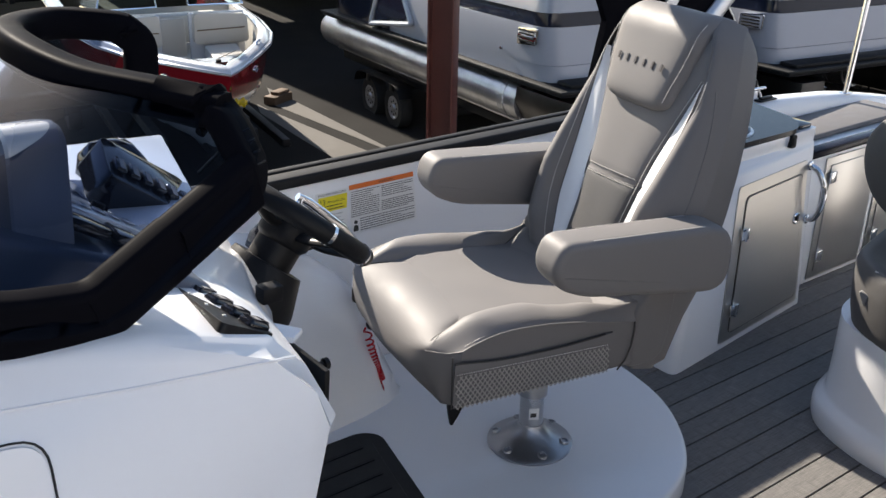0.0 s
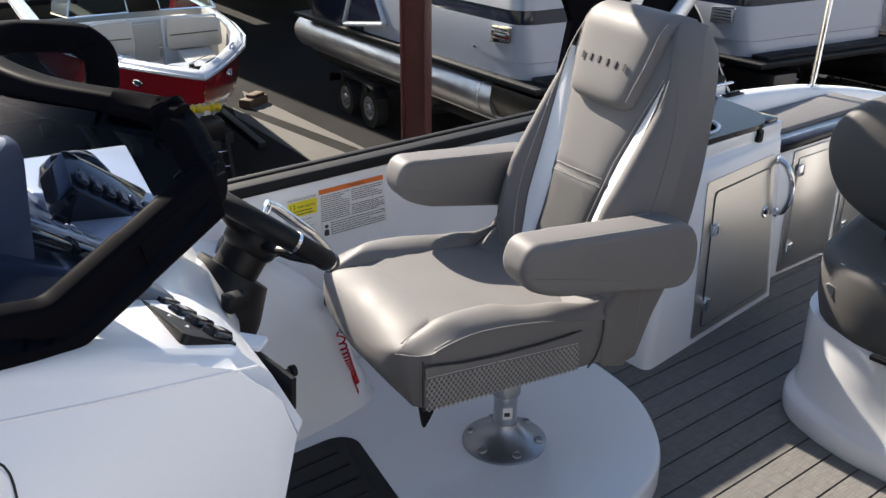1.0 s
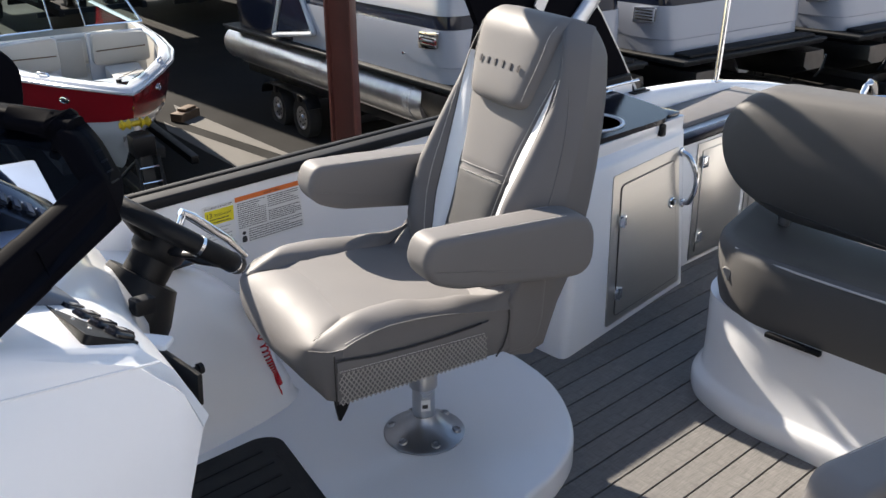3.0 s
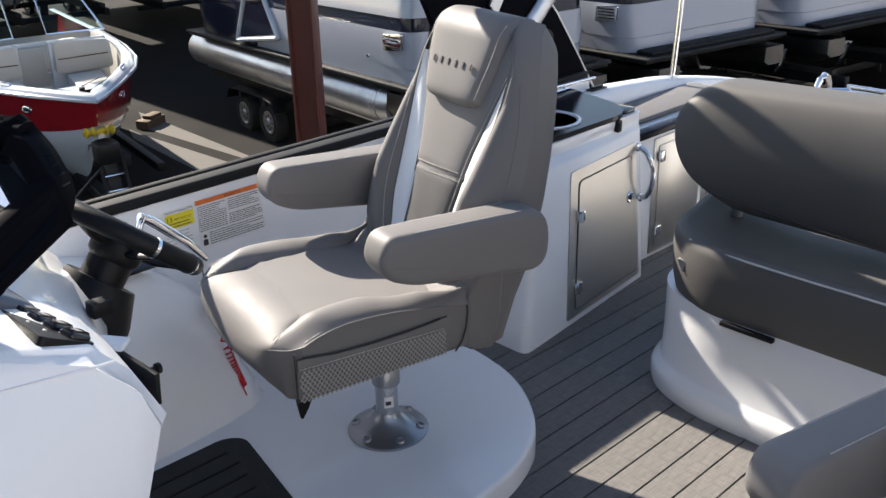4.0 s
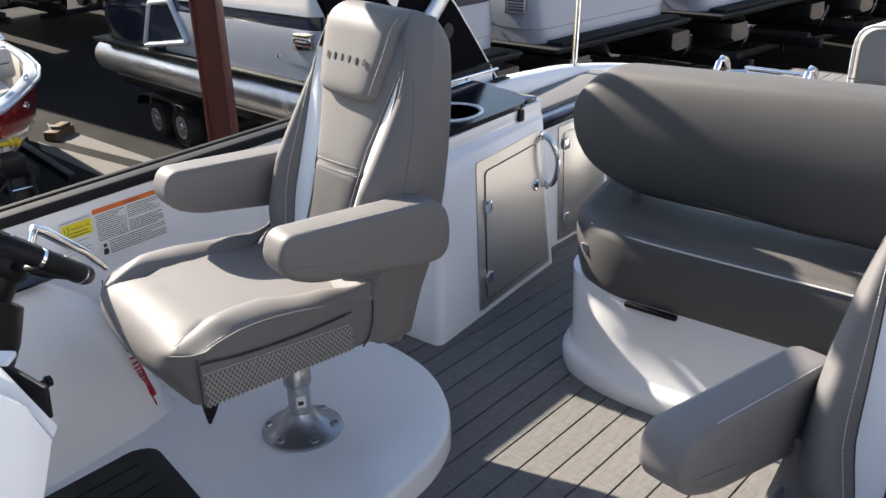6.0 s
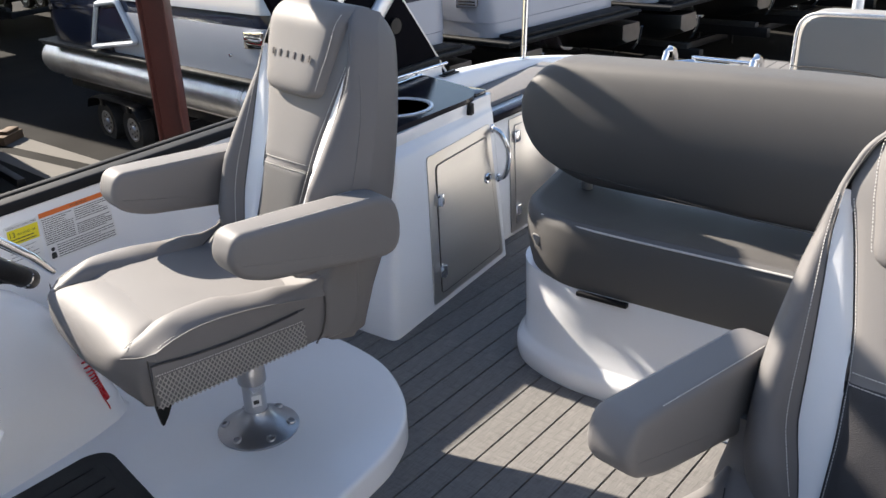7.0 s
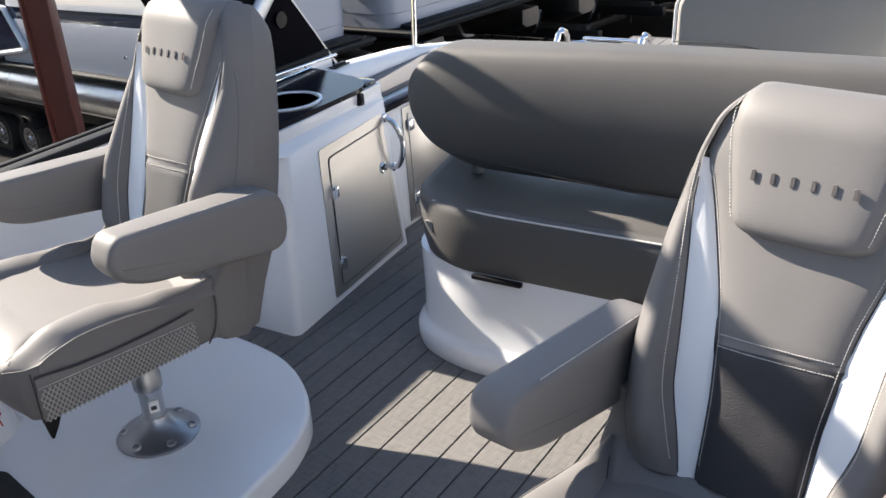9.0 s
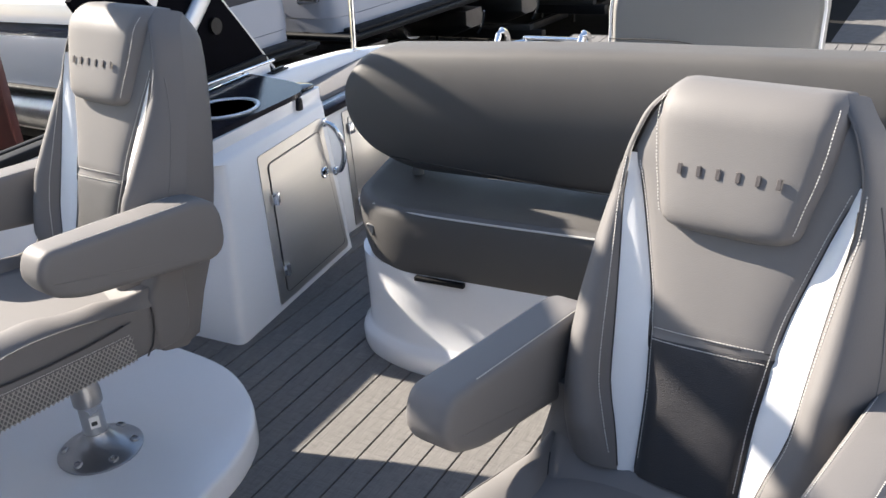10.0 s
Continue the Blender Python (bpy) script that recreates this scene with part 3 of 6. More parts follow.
    part("drain", lathe([(0.02, -0.062), (0.018, -0.058), (0.0, -0.058)], 16), CAST, sink)
    rail = thing("counter_rail", "thin polished steel rail along the back of the counter", "rail", (0, 0, 0.668))
    part("bar", tube([(0.70, 0.595, 0.040), (1.60, 0.60, 0.012)], 0.006, 10), CHROME, rail)
    part("lower_bar", tube([(0.72, 0.585, 0.006), (1.42, 0.585, 0.006)], 0.004, 8), CHROME, rail)
    for x in (0.8, 1.12, 1.40):
        part("post", tube([(x, 0.595, -0.004), (x, 0.597, 0.041 - 0.031 * (x - 0.7))], 0.005, 8), CHROME, rail)
    return cab


def aft_cabinet():
    cab = thing("aft_cabinet", "white cabinet with brushed stainless doors behind the galley", "cabinet")
    part("body", box(1.45, 2.30, 0.275, 0.60, 0.0, 0.515, 0.008), GELCOAT, cab)
    part("shelf_edge", box(1.43, 2.31, 0.258, 0.31, 0.516, 0.545, 0.006), COUNTER, cab, "dark counter edge")
    for x in (1.555, 1.925):
        d = part("door", box(x, x + 0.34, 0.268, 0.274, 0.02, 0.500, 0.003), STAINLESS, cab, "brushed stainless steel door")
        part("leaf", box(x + 0.03, x + 0.31, 0.263, 0.268, 0.05, 0.47, 0.003), STAINLESS, d)
        for z in (0.115, 0.425):
            part("hinge", box(x + 0.018, x + 0.055, 0.251, 0.263, z - 0.022, z + 0.022, 0.004), CHROME, d)
    part("top", box(1.45, 2.30, 0.31, 0.60, 0.516, 0.530, 0.003), GELCOAT, cab)
    part("pad", box(1.52, 2.25, 0.36, 0.56, 0.531, 0.553, 0.010, 3), VINYL, cab)
    return cab


def coaming():
    """The raised white rim that sweeps round the starboard quarter."""
    line = smooth_path([(1.41, 0.61, 0.612), (1.63, 0.61, 0.627), (1.9, 0.61, 0.608), (2.16, 0.61, 0.580), (2.60, 0.605, 0.500), (3.0, 0.60, 0.402), (3.31, 0.595, 0.315)], 5)
    rings = []
    for p in line:
        prof = [(-0.05, 0.10), (-0.045, p.z - 0.09), (-0.035, p.z - 0.015), (-0.02, p.z), (0.035, p.z), (0.045, p.z - 0.02), (0.065, p.z - 0.06), (0.075, 0.10)]
        rings.append([Vector((p.x, p.y + a, z)) for a, z in prof])
    ob = structure("coaming", loft(rings), GELCOAT, "white moulded rim round the stern quarter of the boat", "coaming", 50)
    # snap, cleat plate and awning pole on the rim
    plate = thing("cleat", "low black cleat plate on the white rim", "cleat", (1.62, 0.605, 0.628))
    part("plate", box(-0.05, 0.05, -0.018, 0.018, 0, 0.006, 0.003), BLACK, plate)
    part("bar", box(-0.035, 0.035, -0.008, 0.008, 0.006, 0.014, 0.003), BLACK, plate)
    pole = thing("awning_pole", "slim polished steel awning pole on a hinged foot", "pole", (2.16, 0.60, 0.580))
    part("foot", box(-0.03, 0.03, -0.018, 0.018, 0, 0.005, 0.002), CHROME, pole)
    part("hinge", tube([(0, 0, 0.004), (0.004, 0, 0.035)], 0.011, 10), CHROME, pole)
    part("tube", tube([(0.004, 0, 0.03), (0.16, 0.02, 1.3)], 0.0125, 12), CHROME, pole)


def arch():
    """The black arch that sweeps up and forward from the starboard side, with its silver leg."""
    a = thing("boat_arch", "glossy black swept arch with a satin silver leg on the gunwale", "arch", (0, 0.66, 0.0))
    # hidden fore edge, outlined so that its shadow falls on the bench
    fore_shading = [(0.72, 0.62), (0.72, 0.80), (0.742, 0.90), (0.765, 1.0), (0.72, 1.09), (0.80, 1.13), (0.86, 1.15), (0.80, 1.175), (0.752, 1.19), (0.722, 1.32), (0.60, 1.45), (0.44, 1.58), (0.10, 1.74), (-0.27, 1.95), (-0.50, 2.05), (-0.80, 2.20)]
    aft = [(1.664, 0.602), (1.548, 0.771), (1.412, 0.952), (1.157, 1.228), (0.932, 1.487), (0.892, 1.564), (0.40, 1.85), (-0.05, 2.08), (-0.43, 2.23), (-0.80, 2.40)]
    part("wing", prism(fore_shading + aft[::-1], "y", -0.012, 0.012), FRAME_BLACK, a, "black wing panel")
    # bars out of view above, shaped for the shadow bands on the seats
    low = [(1.073, 1.308), (0.905, 1.698), (0.20, 2.05), (-0.40, 2.36), (-0.80, 2.54)]
    high = [(1.14, 1.24), (0.88, 1.837), (0.20, 2.15), (-0.40, 2.43), (-0.80, 2.61)]
    part("rim_bar", prism(low + high[::-1], "y", -0.02, 0.02), BLACK, a)
    part("bar_end", prism([(-0.78, 2.19), (-0.88, 2.24), (-0.90, 2.66), (-0.78, 2.60)], "y", -0.02, 0.02), BLACK, a)
    part("edge", tube([(1.68, 0.0, 0.60)] + [(u + 0.004, 0, v + 0.006) for u, v in aft[1:7]], 0.008, 8), SILVER_PANEL, a)
    part("leg", tube([(0.951, -0.02, 0.723), (1.108, -0.02, 0.831), (1.206, -0.02, 0.898), (1.294, -0.02, 0.975), (1.422, -0.02, 1.093)], 0.036, 14, flat=0.55, up=(0, 1, 0)), SILVER_PANEL, a, "satin silver leg")
    part("tag", prism([(1.02, 1.035), (1.057, 0.997), (1.094, 1.055), (1.057, 1.094)], "y", -0.030, -0.022), SILVER_PANEL, a)
    part("spot", lathe([(0.032, 0), (0.030, 0.010), (0.0, 0.012)], 18, pose(1.346, -0.016, 0.872, 90, 0, 0)), BLACK, a)
    part("strut", tube([(-0.84, 0.0, 2.45), (-0.84, -2.6, 2.45)], 0.03, 10), BLACK, a)
    part("port_wing", prism(fore_shading + aft[::-1], "y", -2.74, -2.71), BLACK_GLOSS, a)


def stern():
    rail = thing("stern_rail", "polished steel rail across the stern", "rail", (0, 0, 0))
    for a, b in (((3.32, 0.585, 0.295), (3.44, 0.35, 0.315)), ((3.28, 0.16, 0.300), (3.12, -0.27, 0.385)), ((2.75, -1.28, 0.45), (2.55, -1.46, 0.47))):
        part("top_bar", tube([a, b], 0.016, 12), CHROME, rail)
        part("post", tube([b, (b[0] + 0.03, b[1], 0.0)], 0.014, 10), CHROME, rail)
        part("post", tube([(a[0] + 0.05, a[1] - 0.02, a[2]), (a[0] + 0.12, a[1] - 0.05, 0.0)], 0.014, 10), CHROME, rail)
    lad = thing("boarding_ladder", "folded polished steel boarding ladder with hooped rails", "ladder", (3.45, 0, 0))
    for y in (0.52, 0.03):
        hoop = [(-0.02, y, 0.0), (-0.02, y, 0.27)] + [(0.05 - 0.07 * math.cos(a), y, 0.285 + 0.075 * math.sin(a)) for a in (0.4, 0.9, 1.57, 2.2, 2.7)] + [(0.12, y, 0.26), (0.12, y, 0.0)]
        part("hoop", tube(hoop, 0.018, 12), CHROME, lad)
    for i in range(7):
        part("rung", tube([(0.05, 0.38, 0.325 - i * 0.028), (0.05, 0.05, 0.325 - i * 0.028)], 0.010, 10), CHROME, lad)
    part("side_bar", tube([(0.05, 0.38, 0.33), (0.05, 0.38, 0.0)], 0.012, 10), CHROME, lad)
    part("side_bar", tube([(0.05, 0.05, 0.33), (0.05, 0.05, 0.0)], 0.012, 10), CHROME, lad)
    seat = thing("rear_lounge", "taupe vinyl rear lounge with a tall backrest", "seat", (2.28, 0, 0))
    out = rounded([(-0.545, 0.40), (-1.34, 0.40), (-1.375, 0.860), (-0.565, 0.845)], [0.03, 0.03, 0.09, 0.09])
    back = part("backrest", cushion(out, "x", 0.17, 0.02, 0.008, rim=0.035), VINYL_PALE, seat, angle=70)
    part("seam", tube(smooth_path([(0.013, -0.555, 0.640), (0.010, -0.75, 0.643), (0.008, -0.90, 0.630), (0.008, -1.06, 0.580), (0.010, -1.18, 0.555), (0.014, -1.34, 0.553)], 6), 0.0022, 6), SEAM, back)
    part("piping", tube([Vector((0.02, y, z)) for y, z in out], 0.006, 6, closed=True, up=(1, 0, 0)), VINYL_WHITE, back)
    part("base", box(0.0, 0.70, -1.38, -0.5, 0.0, 0.40, 0.02), GELCOAT, seat)
    tow = thing("speaker_tower", "white moulded stern corner with a round chrome speaker", "speaker", (2.02, -1.62, 0))
    part("housing", loft([[(x, y, z) for x, y in rounded([(-0.10 + k, -0.22), (-0.10 + k, 0.13 - k), (0.30, 0.13 - k), (0.30, -0.22)], 0.03)] for k, z in ((0, 0), (0, 0.50), (0.03, 0.60), (0.05, 0.625))]), GELCOAT, tow)
    face = pose(-0.098, 0.045, 0.555, 0, -80, 0)
    part("ring", lathe([(0.055, 0), (0.055, 0.010), (0.045, 0.016), (0.041, 0.008), (0.0, 0.008)], 28, face), CHROME, tow)
    part("cone", lathe([(0.041, 0.009), (0.028, 0.007), (0.012, 0.010), (0.0, 0.016)], 24, face), BLACK, tow)
    pole = thing("awning_pole", "thick white awning pole at the stern", "pole", (2.62, -0.68, 0.0))
    part("tube", tube([(0, 0, 0.4), (0.02, -0.02, 1.6)], 0.022, 12), GELCOAT, pole)


def port_lounge():
    """An unseen lounge along the port side, added to bounce sunlight inboard."""
    lg = thing("port_lounge", "unseen light taupe lounge on a white base, added to bounce light", "seat", (0, 0, 0))
    part("base", box(-2.3, 1.7, -2.45, -2.10, 0.0, 0.30, 0.02), GELCOAT, lg)
    part("seat", box(-2.28, 1.7, -2.45, -2.07, 0.305, 0.44, 0.035, 4), VINYL_LIGHT, lg)
    part("backrest", box(-2.28, 1.7, -2.455, -2.35, 0.445, 0.70, 0.035, 4), VINYL_LIGHT, lg)


def bench():
    base = thing("lounge_bench", "grey vinyl lounge bench on a curved white moulded base", "bench")
    def plan(o):
        return rounded([(0.715 - o, -2.04), (0.715 - o, -0.46), (0.80 - o * 0.7, -0.275 + o), (1.10, -0.21 + o), (1.72, -0.21 + o), (1.72, -2.04)], [0, 0.22, 0.14, 0.05, 0.02, 0], 8)
    bm = loft([[(u, v, z) for u, v in plan(o)] for o, z in ((0.025, 0.0), (0.03, 0.02), (0.03, 0.055), (0.024, 0.072), (0.010, 0.084), (0.002, 0.096), (0.0, 0.20), (0.0, 0.335))])
    part("base", bm, GELCOAT, base, "glossy white base with a rounded kick rim", angle=60)
    seat = rounded([(0.695, -2.03), (0.695, -0.45), (0.785, -0.30), (1.10, -0.23), (1.68, -0.23), (1.68, -2.03)], [0.02, 0.16, 0.12, 0.08, 0.03, 0.02], 8)
    bm = loft([[(1.2 + (u - 1.2) * k, -1.1 + (v + 1.1) * k2, z) for u, v in seat] for k, k2, z in
               ((0.90, 0.960, 0.308), (0.945, 0.978, 0.316), (0.968, 0.987, 0.338), (0.986, 0.995, 0.38), (1.0, 1.0, 0.44), (1.0, 1.0, 0.505), (0.990, 0.995, 0.524), (0.968, 0.984, 0.534), (0.92, 0.96, 0.530), (0.80, 0.88, 0.503), (0.5, 0.6, 0.478))])
    part("seat", bm, VINYL_SEAT, base, angle=70)
    back = rounded([(-0.255, 0.905), (-0.165, 0.81), (-0.170, 0.70), (-0.22, 0.605), (-0.36, 0.530), (-1.90, 0.506), (-1.90, 0.932), (-1.0, 0.930)],
                   [0.10, 0.08, 0.08, 0.08, 0.1, 0.03, 0.06, 0], 6)
    # a thick roll that leans back above its fullest line
    bulge = lambda q: 0.075 * (1 - q) ** 2.2 + 0.055 * max(0.0, (q - 0.45) / 0.55) ** 2
    rings = []
    for k, dx in ((0.985, 0.19), (1.0, 0.165), (1.0, 0.12), (1.0, 0.09), (0.995, 0.062), (0.975, 0.034), (0.94, 0.016), (0.89, 0.006), (0.80, 0.0), (0.6, -0.002), (0.3, -0.003), (0.05, -0.003)):
        ring = []
        for y, z in back:
            yy, zz = -0.85 + (y + 0.85) * (1 - (1 - k) * 0.45), 0.71 + (z - 0.71) * k
            q = min(max((zz - 0.46) / 0.45, 0.0), 1.0)
            w = max(0.0, 1 - dx / 0.12)
            ring.append((0.935 + dx + w * bulge(q), yy, zz))
        rings.append(ring)
    bm = loft(rings)
    part("backrest", bm, VINYL_SEAT, base, angle=70)
    part("piping", tube(smooth_path([(0.738, -0.40, 0.526), (0.702, -0.6, 0.527), (0.700, -1.2, 0.527), (0.700, -2.0, 0.527)], 5), 0.0030, 6), THREAD, base)
    part("seam", tube(smooth_path([(0.742, -0.385, 0.500), (0.705, -0.47, 0.44), (0.712, -0.52, 0.355)], 6), 0.002, 6), SEAM, base)
    # pale wedge added for the light streak along a fold in the seat
    part("tab", prism([(-0.392, 0.425), (-0.372, 0.46), (-0.379, 0.467), (-0.402, 0.458)], "x", 0.725, 0.733, 0.002, 1), VINYL_PALE, base)
    part("clip", box(0.695, 0.712, -0.70, -0.54, 0.318, 0.331, 0.002), BLACK, base)
    part("clip", box(0.695, 0.712, -1.34, -1.02, 0.318, 0.331, 0.002), BLACK, base)
    hook = part("hinge", box(0.676, 0.692, -0.83, -0.76, 0.004, 0.018, 0.003), CHROME, base)
    part("back_seam", tube(smooth_path([(0.952, -0.34, 0.59), (0.946, -0.6, 0.572), (0.945, -0.95, 0.550), (0.946, -1.3, 0.545), (0.95, -1.78, 0.545)], 6), 0.0018, 6), SEAM, base)
    for y in (-0.37, -1.6):
        part("post", tube([(1.05, y, 0.47), (1.05, y, 0.58)], 0.018, 14), CAST, base)
    return base


planked_deck()
gunwale()
hull_below()
helm_platform()
helm_mat()
console()
windscreen()
galley()
aft_cabinet()
coaming()
arch()
stern()
port_lounge()
bench()


# ---- the helm: wheel, throttle, dash, switches ----
def steering_wheel():
    w = thing("steering_wheel", "black leather steering wheel with chrome bands on a black column", "steering wheel", (-0.658, 0.17, 0.7355))
    tilt = pose(0, 0, 0, 0, 36, 0)
    R = 0.145
    rim = [tilt @ Vector((R * math.cos(a), R * math.sin(a), 0)) for a in (2 * math.pi * i / 48 for i in range(48))]
    part("rim", tube(rim, 0.0195, 14, closed=True), BLACK_SOFT, w)
    for deg in (-60, -100, 60, 100, 10, 170):
        a = radians(deg)
        c = [tilt @ Vector((R * math.cos(a + d), R * math.sin(a + d), 0)) for d in (-0.022, 0.0, 0.022)]
        part("band", tube(c, 0.0206, 16), CHROME, w, "chrome band")
    for deg in (90, 200, -20, -90):
        a = radians(deg)
        sp = [tilt @ Vector((r * math.cos(a), r * math.sin(a), z)) for r, z in ((0.035, -0.030), (0.08, -0.026), (0.13, -0.012), (R, 0.0))]
        part("spoke", tube(sp, [0.018, 0.015, 0.013, 0.012], 10, flat=0.55), BLACK, w)
    part("hub", lathe([(0.0, 0.012), (0.045, 0.006), (0.055, -0.01), (0.052, -0.05), (0.044, -0.06), (0.044, -0.10), (0.056, -0.105), (0.058, -0.17), (0.050, -0.20), (0.0, -0.20)], 32, tilt), BLACK, w)
    boot = [tilt @ Vector((0, 0, -0.10)), tilt @ Vector((0, 0, -0.17)), tilt @ Vector((0.01, 0, -0.24)), tilt @ Vector((0.02, 0, -0.30))]
    part("column", tube(boot, [0.070, 0.092, 0.094, 0.068], 24), BLACK, w, "black steering column cover")
    part("tilt_lever", tube([tilt @ Vector((0.05, 0.02, -0.20)), tilt @ Vector((0.10, 0.02, -0.235))], [0.014, 0.010], 8), BLACK, w)
    lean_with_helm(w)


def throttle():
    t = thing("throttle", "black throttle control with a polished chrome lever", "throttle", (-0.50, 0.50, 0.575))
    part("base", loft([[(x, y, z) for x, y in rounded([(-0.09 * k, -0.05 * k), (0.09 * k, -0.05 * k), (0.09 * k, 0.05 * k), (-0.09 * k, 0.05 * k)], 0.03)] for k, z in ((1.08, 0.0), (1.08, 0.006), (1.0, 0.01), (0.85, 0.05), (0.6, 0.075))]), BLACK_GLOSS, t)
    part("lever", tube(smooth_path([(0.0, -0.055, 0.055), (0.01, -0.058, 0.11), (0.03, -0.058, 0.15)], 5), [0.016, 0.016, 0.015, 0.015, 0.014, 0.014, 0.013, 0.013, 0.013, 0.012, 0.012], 12, flat=0.7), CHROME, t, "chrome lever")
    part("grip", tube([(0.02, -0.058, 0.152), (0.05, -0.06, 0.13), (0.14, -0.06, 0.045), (0.19, -0.06, -0.02)], [0.010, 0.013, 0.014, 0.010], 14), CHROME, t)


def switch_panel():
    """The raised black bank of rocker switches on the near corner of the console."""
    s = thing("switch_console", "black panel of glossy rocker switches on the console", "switches")
    m = Matrix.Translation((-0.962, -0.10, 0.738)) @ pose(0, 0, 0, 0, 27, 6)
    part("plate", prism(rounded([(-0.075, -0.125), (0.022, -0.125), (0.022, 0.105), (-0.03, 0.105)], 0.012), "z", -0.03, 0.002, 0.004, m=m), BLACK, s)
    for i in range(5):
        y = -0.098 + i * 0.044
        bm = loft([[(x * k, y + yy * k2, z) for x, yy in rounded([(-0.018, -0.016), (0.018, -0.016), (0.018, 0.016), (-0.018, 0.016)], 0.006)] for k, k2, z in ((1.05, 1.05, 0.002), (1.05, 1.05, 0.007), (0.95, 0.9, 0.010), (0.9, 0.85, 0.013))])
        bmesh.ops.transform(bm, matrix=m, verts=bm.verts)
        r = part("rocker", bm, BLACK_GLOSS, s)
        part("mark", box(-0.006, 0.006, y - 0.008, y + 0.008, 0.0132, 0.0136, m=m), INK_GREY, r)
    part("end_cap", box(-0.03, 0.02, 0.108, 0.128, -0.004, 0.006, 0.002, m=m), SILVER_PANEL, s)
    for i in range(4):
        part("lamp", lathe([(0.003, 0), (0.002, 0.002), (0, 0.002)], 8, m @ pose(-0.04, -0.08 + i * 0.045, 0.002)), PAPER, s)
    wh = thing("storage_box", "white storage box lid on the console edge", "box")
    part("lid", box(-0.06, 0.06, -0.018, 0.018, 0, 0.012, 0.004, m=look((-0.865, -0.075, 0.665), (-0.9, -0.1, 1.6)) @ pose(0, 0, 0, 0, 0, 0)), GELCOAT, wh)
    lean_with_helm(s)
    lean_with_helm(wh)


def dashboard():
    pod = thing("gauge_pod", "slate blue instrument pod with a silver-edged hood", "dashboard", (0.010, -0.008, 0.012))
    # hood with a broad bevelled rim, open to the wheel
    rings = []
    for x, k in ((-1.34, 0.5), (-1.30, 0.75), (-1.22, 0.92), (-1.165, 1.0), (-1.15, 1.0), (-1.145, 0.94), (-1.19, 0.88)):
        rings.append([(x + 0.05 * (z - 0.9), y, z) for y, z in [(0.07 + (yy - 0.07) * k, 0.82 + (zz - 0.82) * k) for yy, zz in rounded([(-0.03, 0.80), (0.0, 0.97), (0.03, 0.985), (0.12, 0.965), (0.16, 0.94), (0.18, 0.80)], [0.01, 0.03, 0.02, 0.02, 0.03, 0.01])]])
    part("hood", loft(rings), POD, pod, angle=45)
    edge = lambda x, k: [(x + 0.05 * (z - 0.9), y, z) for y, z in [(0.07 + (yy - 0.07) * k, 0.82 + (zz - 0.82) * k) for yy, zz in rounded([(-0.03, 0.80), (0.0, 0.97), (0.03, 0.985), (0.12, 0.965), (0.16, 0.94), (0.18, 0.80)], [0.01, 0.03, 0.02, 0.02, 0.03, 0.01])]]
    part("hood_rim", loft([edge(-1.222, 0.985), edge(-1.218, 1.02), edge(-1.150, 1.035), edge(-1.142, 1.0), edge(-1.150, 0.93)], caps=False), POD_RIM, pod, "pale bevelled hood rim", 30)
    part("gauge", box(-1.20, -1.19, 0.02, 0.14, 0.83, 0.93, 0.004), BLACK_GLOSS, pod, "dark display screen")
    low = [(-1.60, 0.80), (-1.60, 0.90), (-1.25, 0.87), (-1.10, 0.81), (-1.00, 0.765), (-0.95, 0.73), (-0.95, 0.70), (-1.5, 0.70)]
    part("cowl", prism(low, "y", -0.06, 0.42, 0.02, 3), POD, pod, angle=50)
    tilt = Matrix.Translation((-1.072, 0.125, 0.832)) @ pose(0, 0, 0, 0, 30, 0)
    st = thing("marine_stereo", "grey marine stereo with a column of buttons in the dash", "stereo")
    part("case", box(-0.10, 0.09, -0.075, -0.015, -0.03, 0.012, 0.006, m=tilt), SILVER_PANEL, st)
    for i in range(6):
        part("button", box(-0.075 + i * 0.025, -0.060 + i * 0.025, -0.058, -0.032, 0.012, 0.016, 0.002, m=tilt), CAST, st)
    for i in range(2):
        part("screen", box(-0.10 + i * 0.10, -0.01 + i * 0.10, -0.150, -0.085, -0.01, 0.010, 0.006, m=tilt), BLACK_GLOSS, st, "dark glossy display")
    part("bezel", box(-0.11, 0.11, -0.012, 0.030, -0.03, 0.006, 0.008, m=tilt), POD, st)
    part("knob", lathe([(0.011, 0), (0.011, 0.012), (0.0, 0.014)], 16, tilt @ pose(0.03, 0.010, 0.006)), BLACK, st)
    rk = thing("dash_switches", "glossy black rocker switches in the dash", "switches")
    t2 = Matrix.Translation((-0.915, 0.235, 0.825)) @ pose(0, 0, 0, 22, 34, 0)
    part("plate", prism(rounded([(-0.09, -0.06), (0.09, -0.06), (0.09, 0.06), (-0.09, 0.06)], 0.02), "z", -0.06, 0.004, 0.004, m=t2), BLACK_GLOSS, rk)
    for i in range(6):
        x = -0.07 + i * 0.027
        part("rocker", box(x - 0.010, x + 0.010, -0.042, -0.008, 0.004, 0.016, 0.004, m=t2), BLACK_GLOSS, rk)
        part("mark", box(x - 0.005, x + 0.005, -0.04, -0.012, 0.0162, 0.0166, m=t2), INK_GREY, rk)
    cup = thing("console_binnacle", "black moulded binnacle on the dash", "binnacle")
